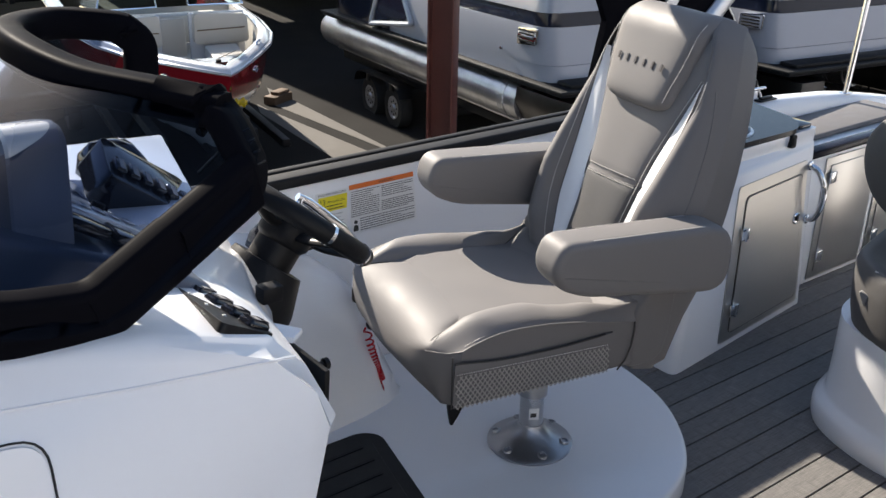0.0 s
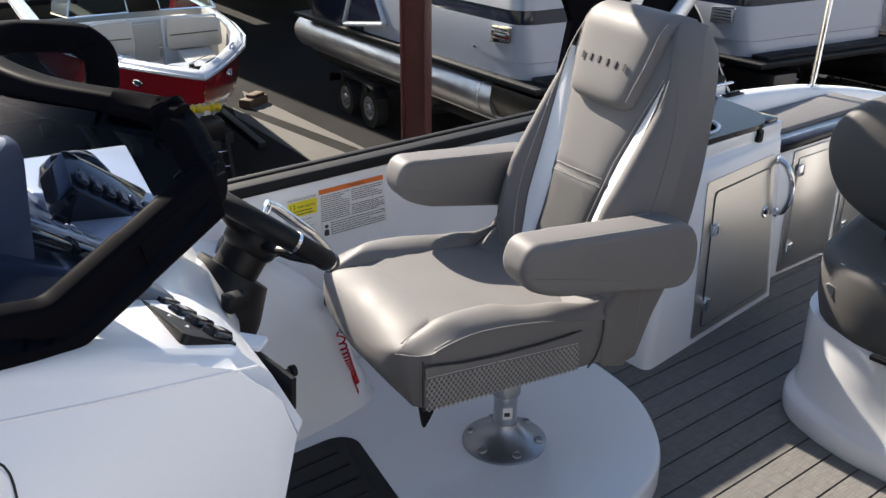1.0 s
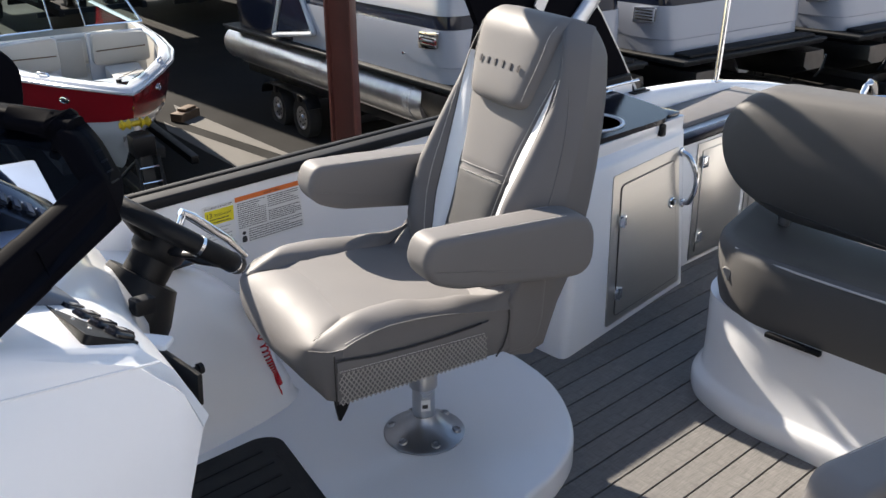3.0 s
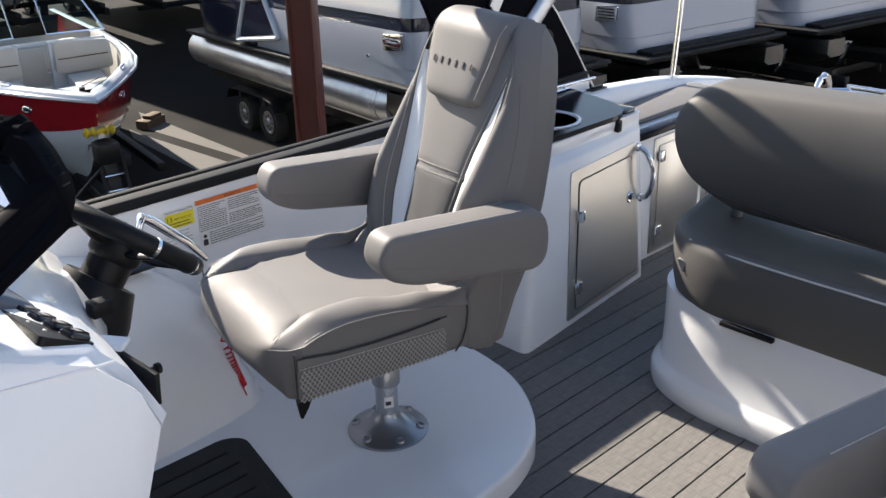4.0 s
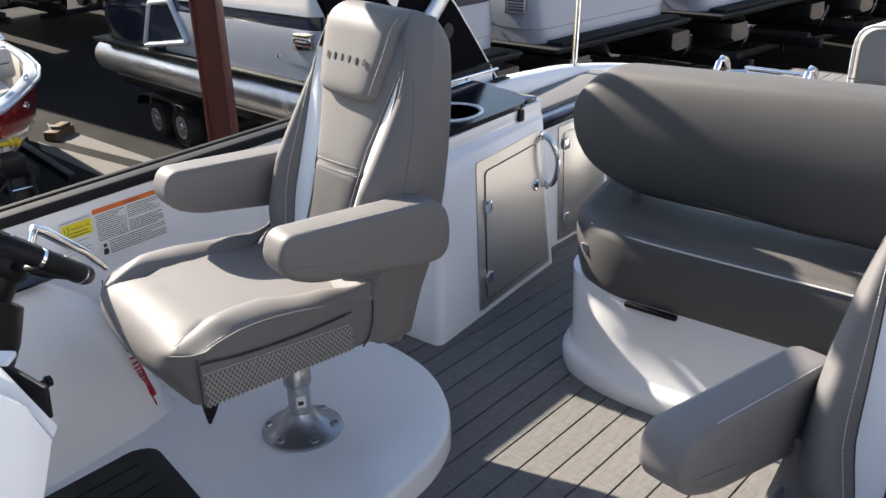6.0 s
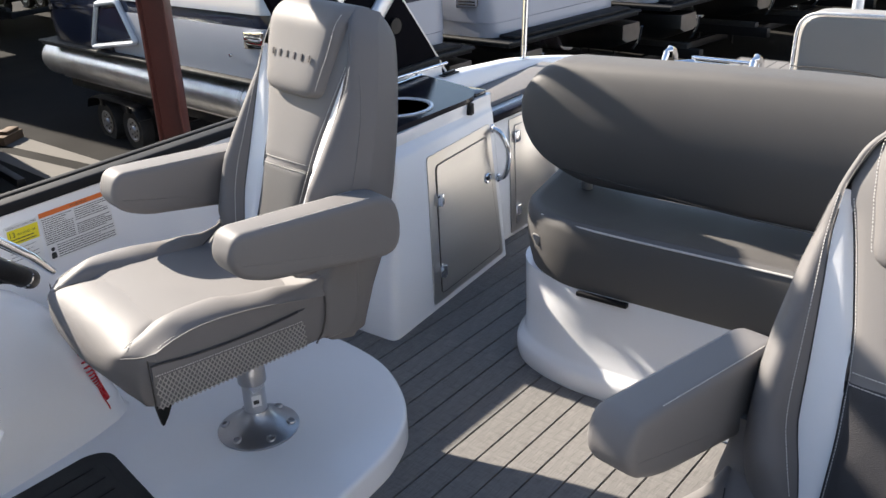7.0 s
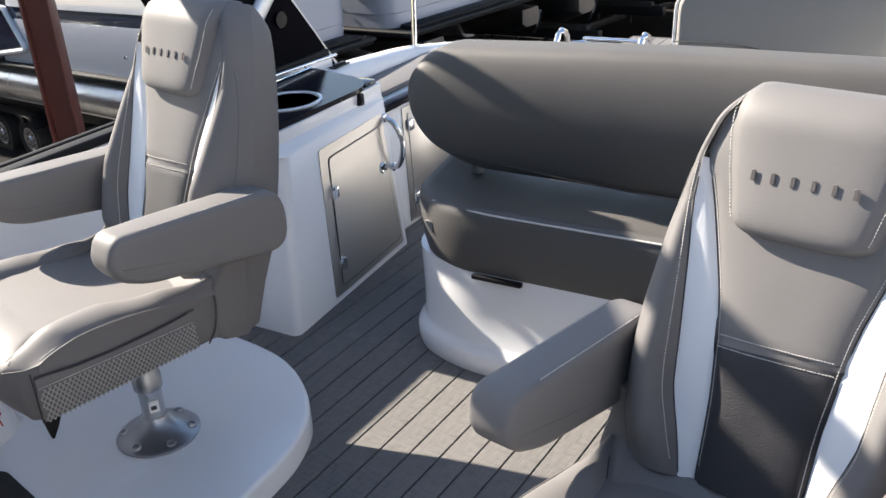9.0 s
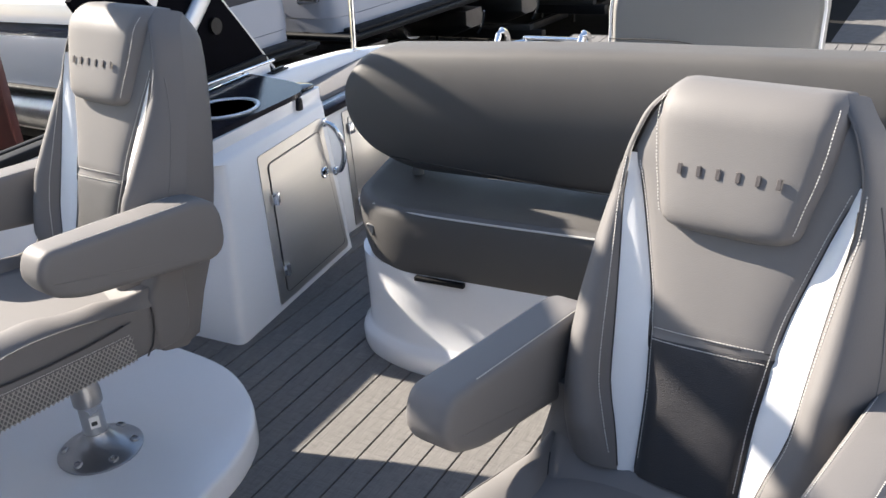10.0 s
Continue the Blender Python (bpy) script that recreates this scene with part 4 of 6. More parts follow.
    part("body", loft([[(x, y, z) for x, y in rounded([(-0.98 + k, 0.31 + k), (-0.87 - k, 0.31 + k), (-0.87 - k, 0.42 - k), (-0.98 + k, 0.42 - k)], 0.02)] for k, z in ((0, 0.79), (0.005, 0.83), (0.022, 0.855), (0.045, 0.862))]), BLACK_GLOSS, cup)
    box2 = thing("dash_wing", "white raised wing of the console beside the dash", "console")
    part("wing", prism(rounded([(-1.0, 0.585), (-0.735, 0.585), (-0.845, 0.20), (-0.875, 0.11), (-1.0, 0.11)], 0.012), "z", 0.62, 0.795, 0.008), GELCOAT, box2)
    clip = thing("phone_clip", "small black clip at the foot of the windscreen", "clip", (-0.80, 0.02, 0.655))
    part("body", box(-0.02, 0.02, -0.015, 0.015, 0, 0.03, 0.004), BLACK, clip)
    for ob in (pod, st, rk, cup, box2, clip):
        lean_with_helm(ob)


def lanyard():
    ks = thing("kill_switch", "black kill switch with a red coiled lanyard", "lanyard")
    part("switch", box(-0.308, -0.278, 0.459, 0.484, 0.375, 0.415, 0.005), BLACK, ks)
    part("plate", lathe([(0.016, 0), (0.016, 0.008), (0.010, 0.016), (0, 0.016)], 14, pose(-0.258, 0.462, 0.30, 80, 0, -20)), BLACK, ks)
    a, b = Vector((-0.282, 0.452, 0.305)), Vector((-0.255, 0.418, 0.145))
    coil = []
    d = (b - a)
    s = d.orthogonal().normalized()
    u = d.cross(s).normalized()
    n = 190
    for i in range(n):
        t = i / (n - 1)
        r = 0.0095
        q = t ** 0.75
        ang = 2 * math.pi * 17 * t ** 1.25
        coil.append(a + d * q + (s * math.cos(ang) + u * math.sin(ang)) * r + Vector((0, 0, -0.012 * math.sin(math.pi * q))))
    part("coil", tube(coil, 0.0026, 6), RED_CORD, ks, "glossy red coiled cord")
    end = coil[-1]
    part("tail", tube([end, end + Vector((0.004, -0.006, -0.018)), Vector((-0.252, 0.408, 0.092))], 0.0022, 6), RED_CORD, ks)
    part("clasp", tube(smooth_path([(-0.252, 0.408, 0.094), (-0.258, 0.402, 0.086), (-0.270, 0.398, 0.0805), (-0.280, 0.397, 0.080)], 4), 0.0034, 8), CHROME, ks)


def signs():
    y = 0.6385
    cap = thing("capacity_label", "yellow and white capacity label on the side wall", "label", (0.004, 0, 0.050))
    part("sheet", prism(rounded([(-0.325, 0.452), (-0.225, 0.452), (-0.222, 0.588), (-0.322, 0.588)], 0.002), "y", y - 0.0006, y), PAPER, cap)
    part("yellow_field", prism([(-0.318, 0.530), (-0.226, 0.530), (-0.224, 0.574), (-0.316, 0.574)], "y", y - 0.0010, y - 0.0006), LABEL_YELLOW, cap)
    def text(body, size, x, z, mat, parent):
        cu = bpy.data.curves.new("lettering", "FONT")
        cu.body, cu.size = body, size
        ob = new("lettering", cu)
        dg = bpy.context.evaluated_depsgraph_get()
        me = bpy.data.meshes.new_from_object(ob.evaluated_get(dg))
        bpy.data.objects.remove(ob)
        me.transform(pose(x, y - 0.0013, z, 90, 0, 0))
        me.materials.append(mat)
        o = new("lettering", me)
        o.parent = parent
    text("MAXIMUM CAPACITIES", 0.0088, -0.317, 0.5775, INK, cap)
    text("13", 0.021, -0.314, 0.552, INK, cap)
    text("PERSONS OR", 0.0095, -0.288, 0.554, INK, cap)
    rnd = random.Random(4)
    def bars(parent, x0, x1, z0, z1, rows, mat, h=0.0022):
        bm = bmesh.new()
        for i in range(rows):
            z = z1 - (i + 0.5) * (z1 - z0) / rows
            x = x0
            end = x1 - rnd.random() * 0.3 * (x1 - x0) * (rnd.random() < 0.35)
            while x < end:
                wd = 0.003 + rnd.random() * 0.012
                merge(bm, box(x, min(x + wd, end), y - 0.0012, y - 0.0010, z - h / 2, z + h / 2))
                x += wd + 0.0018
        part("print", bm, mat, parent)
    bars(cap, -0.312, -0.236, 0.532, 0.550, 2, INK, 0.003)
    bars(cap, -0.318, -0.236, 0.480, 0.524, 4, INK_GREY, 0.0018)
    warn = thing("warning_label", "white warning label with an orange band on the side wall", "label", (-0.002, 0, 0.046))
    part("sheet", prism([(-0.205, 0.448), (0.020, 0.448), (0.006, 0.597), (-0.212, 0.597)], "y", y - 0.0006, y), PAPER, warn)
    part("orange_band", prism([(-0.2115, 0.582), (0.0070, 0.582), (0.0058, 0.5965), (-0.2115, 0.5965)], "y", y - 0.0010, y - 0.0006), LABEL_ORANGE, warn)
    text("WARNING", 0.0115, -0.115, 0.585, INK, warn)
    bars(warn, -0.206, -0.112, 0.498, 0.578, 13, INK)
    bars(warn, -0.104, 0.004, 0.540, 0.578, 6, INK)
    bars(warn, -0.104, 0.010, 0.498, 0.532, 6, INK)
    bars(warn, -0.176, 0.012, 0.452, 0.494, 6, INK)
    part("symbol", prism(rounded([(-0.200, 0.455), (-0.182, 0.455), (-0.184, 0.474), (-0.198, 0.474)], 0.005), "y", y - 0.0012, y - 0.0010), INK, warn)
    part("symbol_dot", prism([(-0.191 + 0.006 * math.cos(a), 0.483 + 0.006 * math.sin(a)) for a in (2 * math.pi * k / 14 for k in range(14))], "y", y - 0.0012, y - 0.0010), INK, warn)


steering_wheel()
throttle()
switch_panel()
dashboard()
lanyard()
signs()


# ---- helm chairs ----
def back_point(u, v, n):
    """A place on the chair's back: u across (to the chair's left), v up along the back from the seat, n out to the front. x is forward."""
    lean = radians(20)
    v *= 1.127
    return Vector((-0.118 - math.sin(lean) * v + n * math.cos(lean), u, 0.474 + math.cos(lean) * v + n * math.sin(lean)))


def lerp_table(table, v):
    for (v0, a), (v1, b) in zip(table, table[1:]):
        if v <= v1:
            t = min(max((v - v0) / (v1 - v0), 0), 1)
            return a + (b - a) * t
    return table[-1][1]


def pad_height(u, v, ul, ur, v0, v1, base, puff, edge=0.35, top_round=0.0):
    """How far a stuffed panel stands out at (u, v)."""
    s = (u - ul) / (ur - ul)
    fu = max(0.0, 1 - abs(2 * s - 1) ** 3)
    r = (v - v0) / (v1 - v0)
    fv = max(0.0, 1 - abs(2 * r - 1) ** 8)
    n = base + puff * (fu ** edge) * (0.35 + 0.65 * fv ** 0.4) - top_round * max(0, (r - 0.7) / 0.3) ** 2
    return n - 0.045 * min(max(0.0, abs(u) / lerp_table(OUT, v) - 0.72) ** 2 / 0.078, 1.0) - 0.034 * max(0.0, (v - 0.53) / 0.07) ** 2.2


def on_pad(left, right, v0, v1, base, puff, edge, share, va, vb, lift=0.0006, k=14):
    """A line of places on a stuffed panel, at a share of its width."""
    out = []
    for i in range(k + 1):
        v = va + (vb - va) * i / k
        ul, ur = lerp_table(left, v), lerp_table(right, v)
        u = ul + (ur - ul) * share
        out.append(back_point(u, v, pad_height(u, v, ul, ur, v0, v1, base, puff, edge) + lift))
    return out


def back_pad(left, right, v0, v1, base, puff, depth, rows=14, cols=10, edge=0.35, top_round=0.0):
    """A stuffed panel on the chair's back between two edges given as tables of (v, u)."""
    bm = bmesh.new()
    grid = []
    for i in range(rows + 1):
        v = v0 + (v1 - v0) * i / rows
        ul, ur = lerp_table(left, v), lerp_table(right, v)
        line = []
        for j in range(cols + 1):
            s = j / cols
            u = ul + (ur - ul) * s
            n = pad_height(u, v, ul, ur, v0, v1, base, puff, edge, top_round)
            line.append(back_point(u, v, n))
        grid.append(line)
    vs = [[bm.verts.new(p) for p in line] for line in grid]
    for i in range(rows):
        for j in range(cols):
            bm.faces.new((vs[i][j], vs[i][j + 1], vs[i + 1][j + 1], vs[i + 1][j]))
    # skirt that goes back into the shell
    rim = vs[0] + [vs[i][-1] for i in range(1, rows + 1)] + vs[-1][-2::-1] + [vs[i][0] for i in range(rows - 1, 0, -1)]
    low = []
    for q in rim:
        low.append(bm.verts.new(q.co + Vector((-depth, 0, -depth * 0.2))))
    for i in range(len(rim)):
        j = (i + 1) % len(rim)
        bm.faces.new((rim[i], low[i], low[j], rim[j]))
    return bm


def stitch(points, r=0.0010, dash=0.0040, gap=0.0016):
    """A row of short thread stitches along points."""
    c = smooth_path(points, 8)
    bm = bmesh.new()
    run = 0.0
    start = None
    for a, b in zip(c, c[1:]):
        seg = (b - a).length
        if seg < 1e-6:
            continue
        d = (b - a) / seg
        pos = 0.0
        while pos < seg:
            phase = (run + pos) % (dash + gap)
            if phase < dash:
                step = min(dash - phase, seg - pos)
                p, q = a + d * pos, a + d * (pos + step)
                if step > 0.0012:
                    s = d.orthogonal().normalized() * r
                    t = d.cross(s).normalized() * r
                    ring = [[bm.verts.new(o + k) for k in (s, t, -s, -t)] for o in (p, q)]
                    for i in range(4):
                        j = (i + 1) % 4
                        bm.faces.new((ring[0][i], ring[0][j], ring[1][j], ring[1][i]))
            else:
                step = min(dash + gap - phase, seg - pos)
            pos += max(step, 1e-5)
        run += seg
    return bm


def sew(bm, parent):
    """One row of thread stitches."""
    return tagged(part("stitching", bm, THREAD, parent), kind="stuff")


OUT = [(0.0, 0.252), (0.1, 0.270), (0.25, 0.268), (0.36, 0.252), (0.45, 0.228), (0.52, 0.203), (0.56, 0.186), (0.59, 0.164)]      # half width of the back
STRIP_OUT = [(0.0, 0.112), (0.067, 0.131), (0.131, 0.156), (0.215, 0.164), (0.284, 0.172), (0.352, 0.180), (0.42, 0.190), (0.485, 0.186)]
STRIP_IN = [(0.0, 0.090), (0.08, 0.092), (0.135, 0.094), (0.216, 0.104), (0.283, 0.114), (0.359, 0.138), (0.42, 0.158), (0.485, 0.1845)]


def neg(table):
    return [(v, -u) for v, u in table]


def net(x0, x1, lower, upper, y, step=0.0115, r=0.0014):
    """A diamond net of cords between a lower and an upper edge."""
    bm = bmesh.new()
    def cord(p, q):
        d = (q - p).normalized()
        t = d.cross(Vector((0, 1, 0))).normalized() * r
        o = Vector((0, r, 0))
        ring = [[bm.verts.new(c + k) for k in (t, o, -t, -o)] for c in (p, q)]
        for i in range(4):
            j = (i + 1) % 4
            bm.faces.new((ring[0][i], ring[0][j], ring[1][j], ring[1][i]))
    for s in (1, -1):
        x = x0 - 0.1
        while x < x1 + 0.1:
            pts = []
            for k in range(9):
                t = k / 8
                xx = x + s * 0.055 * t
                if x0 <= xx <= x1:
                    lo, hi = lower(xx), upper(xx)
                    pts.append(Vector((xx, y(xx), lo + (hi - lo) * t)))
            for p, q in zip(pts, pts[1:]):
                cord(p, q)
            x += step
    return bm


def smooth_table(table, v):
    """As lerp_table, with eased bends."""
    return sum(lerp_table(table, v + d) * w for d, w in ((-0.02, 0.2), (-0.01, 0.2), (0.0, 0.2), (0.01, 0.2), (0.02, 0.2)))


# the chair's seat: half widths and heights along x (forward)
SEAT_INNER = [(-0.10, 0.246), (-0.06, 0.232), (0.0, 0.198), (0.08, 0.165), (0.155, 0.150), (0.24, 0.160), (0.32, 0.181), (0.39, 0.202), (0.45, 0.220)]
SEAT_CENTRE = [(-0.12, 0.490), (-0.04, 0.458), (0.06, 0.452), (0.12, 0.466), (0.155, 0.486), (0.22, 0.501), (0.30, 0.505), (0.45, 0.503)]
SEAT_WELT = [(-0.12, 0.462), (-0.067, 0.474), (0.0, 0.489), (0.114, 0.510), (0.19, 0.518), (0.26, 0.519), (0.318, 0.507), (0.350, 0.496), (0.38, 0.478), (0.45, 0.45)]
SEAT_SIDE = 0.272


def seat_front(y):
    """How far forward the seat goes at y."""
    return 0.424 - 0.007 * (y / 0.2) ** 2 - 0.058 * max(0.0, (abs(y) - 0.15) / 0.122) ** 2.6


def seat_top(x, y):
    """Height of the seat's upholstery: a dished middle between two crescent bolsters, rolling over the front edge."""
    inner, welt = smooth_table(SEAT_INNER, x), smooth_table(SEAT_WELT, x)
    mid = smooth_table(SEAT_CENTRE, x)
    rise = 0.004 + 0.030 * max(0.0, min(1.0, (0.22 - x) / 0.2))
    a = abs(y)
    xf = seat_front(y)
    fall = max(0.0, (x - (xf - 0.105)) / 0.105)
    if a <= inner:
        c = a / inner
        z = mid + rise * c ** 2.6 - 0.008 * max(0.0, 1 - 1.5 * fall) * math.exp(-((inner - a) / 0.009) ** 2)
        if x < 0.155:
            z += 0.004 * (1 - c ** 4) - 0.013 * math.exp(-((0.155 - x) / 0.012) ** 2)
        else:
            z += 0.006 * (1 - c ** 4) - 0.009 * math.exp(-((x - 0.155) / 0.012) ** 2)
        return z - (0.090 - 0.060 * min(1.0, a / 0.21) ** 2) * (1 - math.sqrt(max(0.0, 1 - fall ** 2.2)))
    b = (a - inner) / max(SEAT_SIDE - inner, 0.004)
    zi = mid + rise - (0.090 - 0.060 * min(1.0, a / 0.21) ** 2) * (1 - math.sqrt(max(0.0, 1 - fall ** 2.2))) * (1 - 0.55 * b)
    swell = 0.030 * math.sin(math.pi * b ** 0.85) ** 0.75 * min(1.0, (SEAT_SIDE - inner) / 0.09)
    return zi + (welt - zi) * b ** 1.4 + swell * (1 - fall)  - 0.008 * max(0.0, 1 - 1.5 * fall) * math.exp(-((a - inner) / 0.009) ** 2)


def upholster_seat(ch):
    """The seat: side wall and base, dished panel, front panel that rolls over the edge, two bolsters, stitching and net pockets."""
    nb, nc, nx = 12, 20, 44
    def column(j, x):
        inner = smooth_table(SEAT_INNER, x)
        if j < nb:
            return -SEAT_SIDE + (SEAT_SIDE - inner) * j / nb
        if j <= nb + nc:
            return inner * math.sin(math.pi / 2 * (2 * (j - nb) / nc - 1))
        return inner + (SEAT_SIDE - inner) * (j - nb - nc) / nb
    rows = []
    for i in range(nx + 1):
        row = []
        for j in range(2 * nb + nc + 1):
            y = column(j, 0.2)
            for _ in range(3):
                xf = seat_front(y)
                if i <= nx // 2:
                    x = -0.10 + 0.255 * math.sin(math.pi / 2 * i / (nx // 2))
                else:
                    q = (i - nx // 2) / (nx - nx // 2)
                    x = 0.155 + (xf - 0.155) * math.sin(math.pi / 2 * q) ** 1.15
                y = column(j, x)
            row.append(Vector((x, y, seat_top(x, y))))
        rows.append(row)
    # side wall down to the base
    m = 2 * nb + nc
    rim = [rows[i][0] for i in range(nx)] + rows[nx] + [rows[i][m] for i in range(nx - 1, -1, -1)]
    rings = []
    for share, inset in ((1.0, 0.030), (0.985, 0.014), (0.95, 0.005), (0.85, 0.001), (0.5, 0.0), (0.2, 0.0), (0.0, 0.0)):
        ring = []
        for p in rim:
            x, y = p.x, p.y
            bulge = 0.006 * math.sin(math.pi * share)
            front = max(0.0, min(1.0, (x - 0.34) / 0.05))
            x -= front * (max(0.0, x - 0.386) * share ** 1.5 - bulge * 0.6 + inset)
            side = max(0.0, min(1.0, (abs(y) - 0.18) / 0.08))
            y -= math.copysign(side * (inset - bulge * 0.5), y)
            ring.append((x, y, p.z + (0.352 - p.z) * share))
        rings.append(ring)
    seat = part("seat", loft(rings), VINYL, ch, angle=60)

    # the panels run on down over the front
    for ring in rings[-2::-1]:
        rows.append([Vector(ring[nx + j]) + Vector((0.0025, 0, 0)) for j in range(m + 1)])
    low = len(rows) - 1

    def patch(name, i0, i1, j0, j1):
        bm = bmesh.new()
        vs = [[bm.verts.new(rows[i][j]) for j in range(j0, j1 + 1)] for i in range(i0, i1 + 1)]
        for r0, r1 in zip(vs, vs[1:]):
            for k in range(len(r0) - 1):
                bm.faces.new((r0[k], r1[k], r1[k + 1], r0[k + 1]))
        return part(name, bm, VINYL_LIGHT, seat, angle=120)
    patch("seat_panel", 0, nx // 2, nb, nb + nc)
    patch("front_panel", nx // 2, low, nb, nb + nc)
    patch("bolster", 0, low, 0, nb)
    patch("bolster", 0, low, nb + nc, m)
    # the crease between dished panel and front panel, its shade drawn as a dark tube, and the seams beside them
    part("seam", tube([(0.155, y, seat_top(0.155, y) + 0.0022) for y in [-0.145 + 0.029 * k for k in range(11)]], 0.0030, 6), SEAM, seat)
    sew(stitch([(0.166, y, seat_top(0.166, y) + 0.0008) for y in [-0.14 + 0.028 * k for k in range(11)]]), seat)
    for s in (1, -1):
        side = lambda x, o=0.0: s * (SEAT_SIDE + 0.003 + o)
        j = 0 if s < 0 else m
        welt = [rows[i][j] for i in range(3, nx + 1, 2)] + [rows[nx][j - s * k] for k in (3, 6, 9, 12)]
        part("welt", tube([p + Vector((0, s * 0.0012, 0)) for p in welt], 0.0019, 6), VINYL_LIGHT, seat)
        sew(stitch([p + Vector((0, -s * 0.0065, 0.0034)) for p in welt[:-4]]), seat)
        j = nb if s < 0 else nb + nc
        sew(stitch([rows[i][j] + Vector((0, s * 0.007, 0.0052)) for i in range(4, nx - 2, 2)]), seat)
        part("seam", tube([rows[i][j] + Vector((0, 0, 0.0006)) for i in range(2, nx - 4)], 0.0015, 6), SEAM, seat)
        # net pocket with its band, and the dark line of its mouth
        low = lambda x: 0.360
        top = lambda x: 0.427 + 0.013 * max(0.0, x) / 0.37
        mouth = lambda x: lerp_table([(-0.03, 0.462), (0.02, 0.455), (0.10, 0.451), (0.19, 0.451), (0.28, 0.456), (0.36, 0.468)], x)
        part("pocket_lining", prism([(-0.02, 0.362), (0.372, 0.362), (0.372, top(0.37)), (-0.02, top(0))], "y", s * 0.2742, s * 0.2752), VINYL, seat)
        part("pocket_net", net(-0.02, 0.372, low, top, lambda x: side(x, 0.0035)), NET, seat, "open-weave net pocket")
        xs = [-0.022 + 0.0197 * k for k in range(21)]
        part("pocket_band", loft([[(x, side(x, o), z) for o, z in ((0.0, top(x)), (0.0045, top(x)), (0.0045, mouth(x)), (0.0, mouth(x)))] for x in xs]), VINYL, seat)
        part("pocket_mouth", tube([(x, side(x, 0.002), mouth(x) + 0.0015) for x in xs[1:]], 0.0026, 6), SEAM, seat)
        sew(stitch([(x, side(x, 0.0048), top(x) + 0.005) for x in (-0.01, 0.1, 0.2, 0.3, 0.368)]), seat)
        part("corner_seam", tube([(0.3765, s * 0.2745, z) for z in (0.486, 0.45, 0.40, 0.362)], 0.0016, 6), SEAM, seat)
        part("rear_seam", tube([(-0.046, s * 0.2755, 0.356), (-0.066, s * 0.277, 0.38), (-0.078, s * 0.2775, 0.415), (-0.083, s * 0.277, 0.45), (-0.083, s * 0.2755, 0.472)], 0.0022, 6), SEAM, seat)
    return seat


def back_half(v):
    """Half width of the chair's back, drawn in over the head."""
    return smooth_table(OUT, v) * (1 - 0.13 * max(0.0, (v - 0.525) / 0.076) ** 2.6)


# the chair's back: how far the upholstery stands out
def back_swell(u, v):
    a, out = abs(u), back_half(v)
    si, so = smooth_table(STRIP_IN, v), smooth_table(STRIP_OUT, v)
    over = 0.034 * max(0.0, (v - 0.53) / 0.07) ** 2.2
    crest = 0.058 * min(1.0, 0.45 + v / 0.12) * (1 - 0.92 * max(0.0, min(1.0, (v - 0.20) / 0.22)))
    if v > 0.485:
        si = so = 0.186 - 0.25 * (v - 0.485)
    si, so = min(si, out - 0.03), min(so, out - 0.028)
    if a <= si:
        c = a / si
        n = 0.020 + 0.012 * (1 - c ** 4)
        if 0.0 < v < 0.46:
            n -= 0.006 * math.exp(-((si - a) / 0.006) ** 2) + 0.005 * math.exp(-((v - 0.227 - 0.03 * u) / 0.006) ** 2)
        return n - over
    if a <= so:
        return 0.020 + 0.010 * (a - si) / (so - si + 1e-6) - over
    q = (a - so) / (out - so)
    base = 0.024 - 0.064 * q ** 3.2
    return base + crest * math.sin(math.pi * min(1.0, q ** 0.72)) ** 0.8 - over


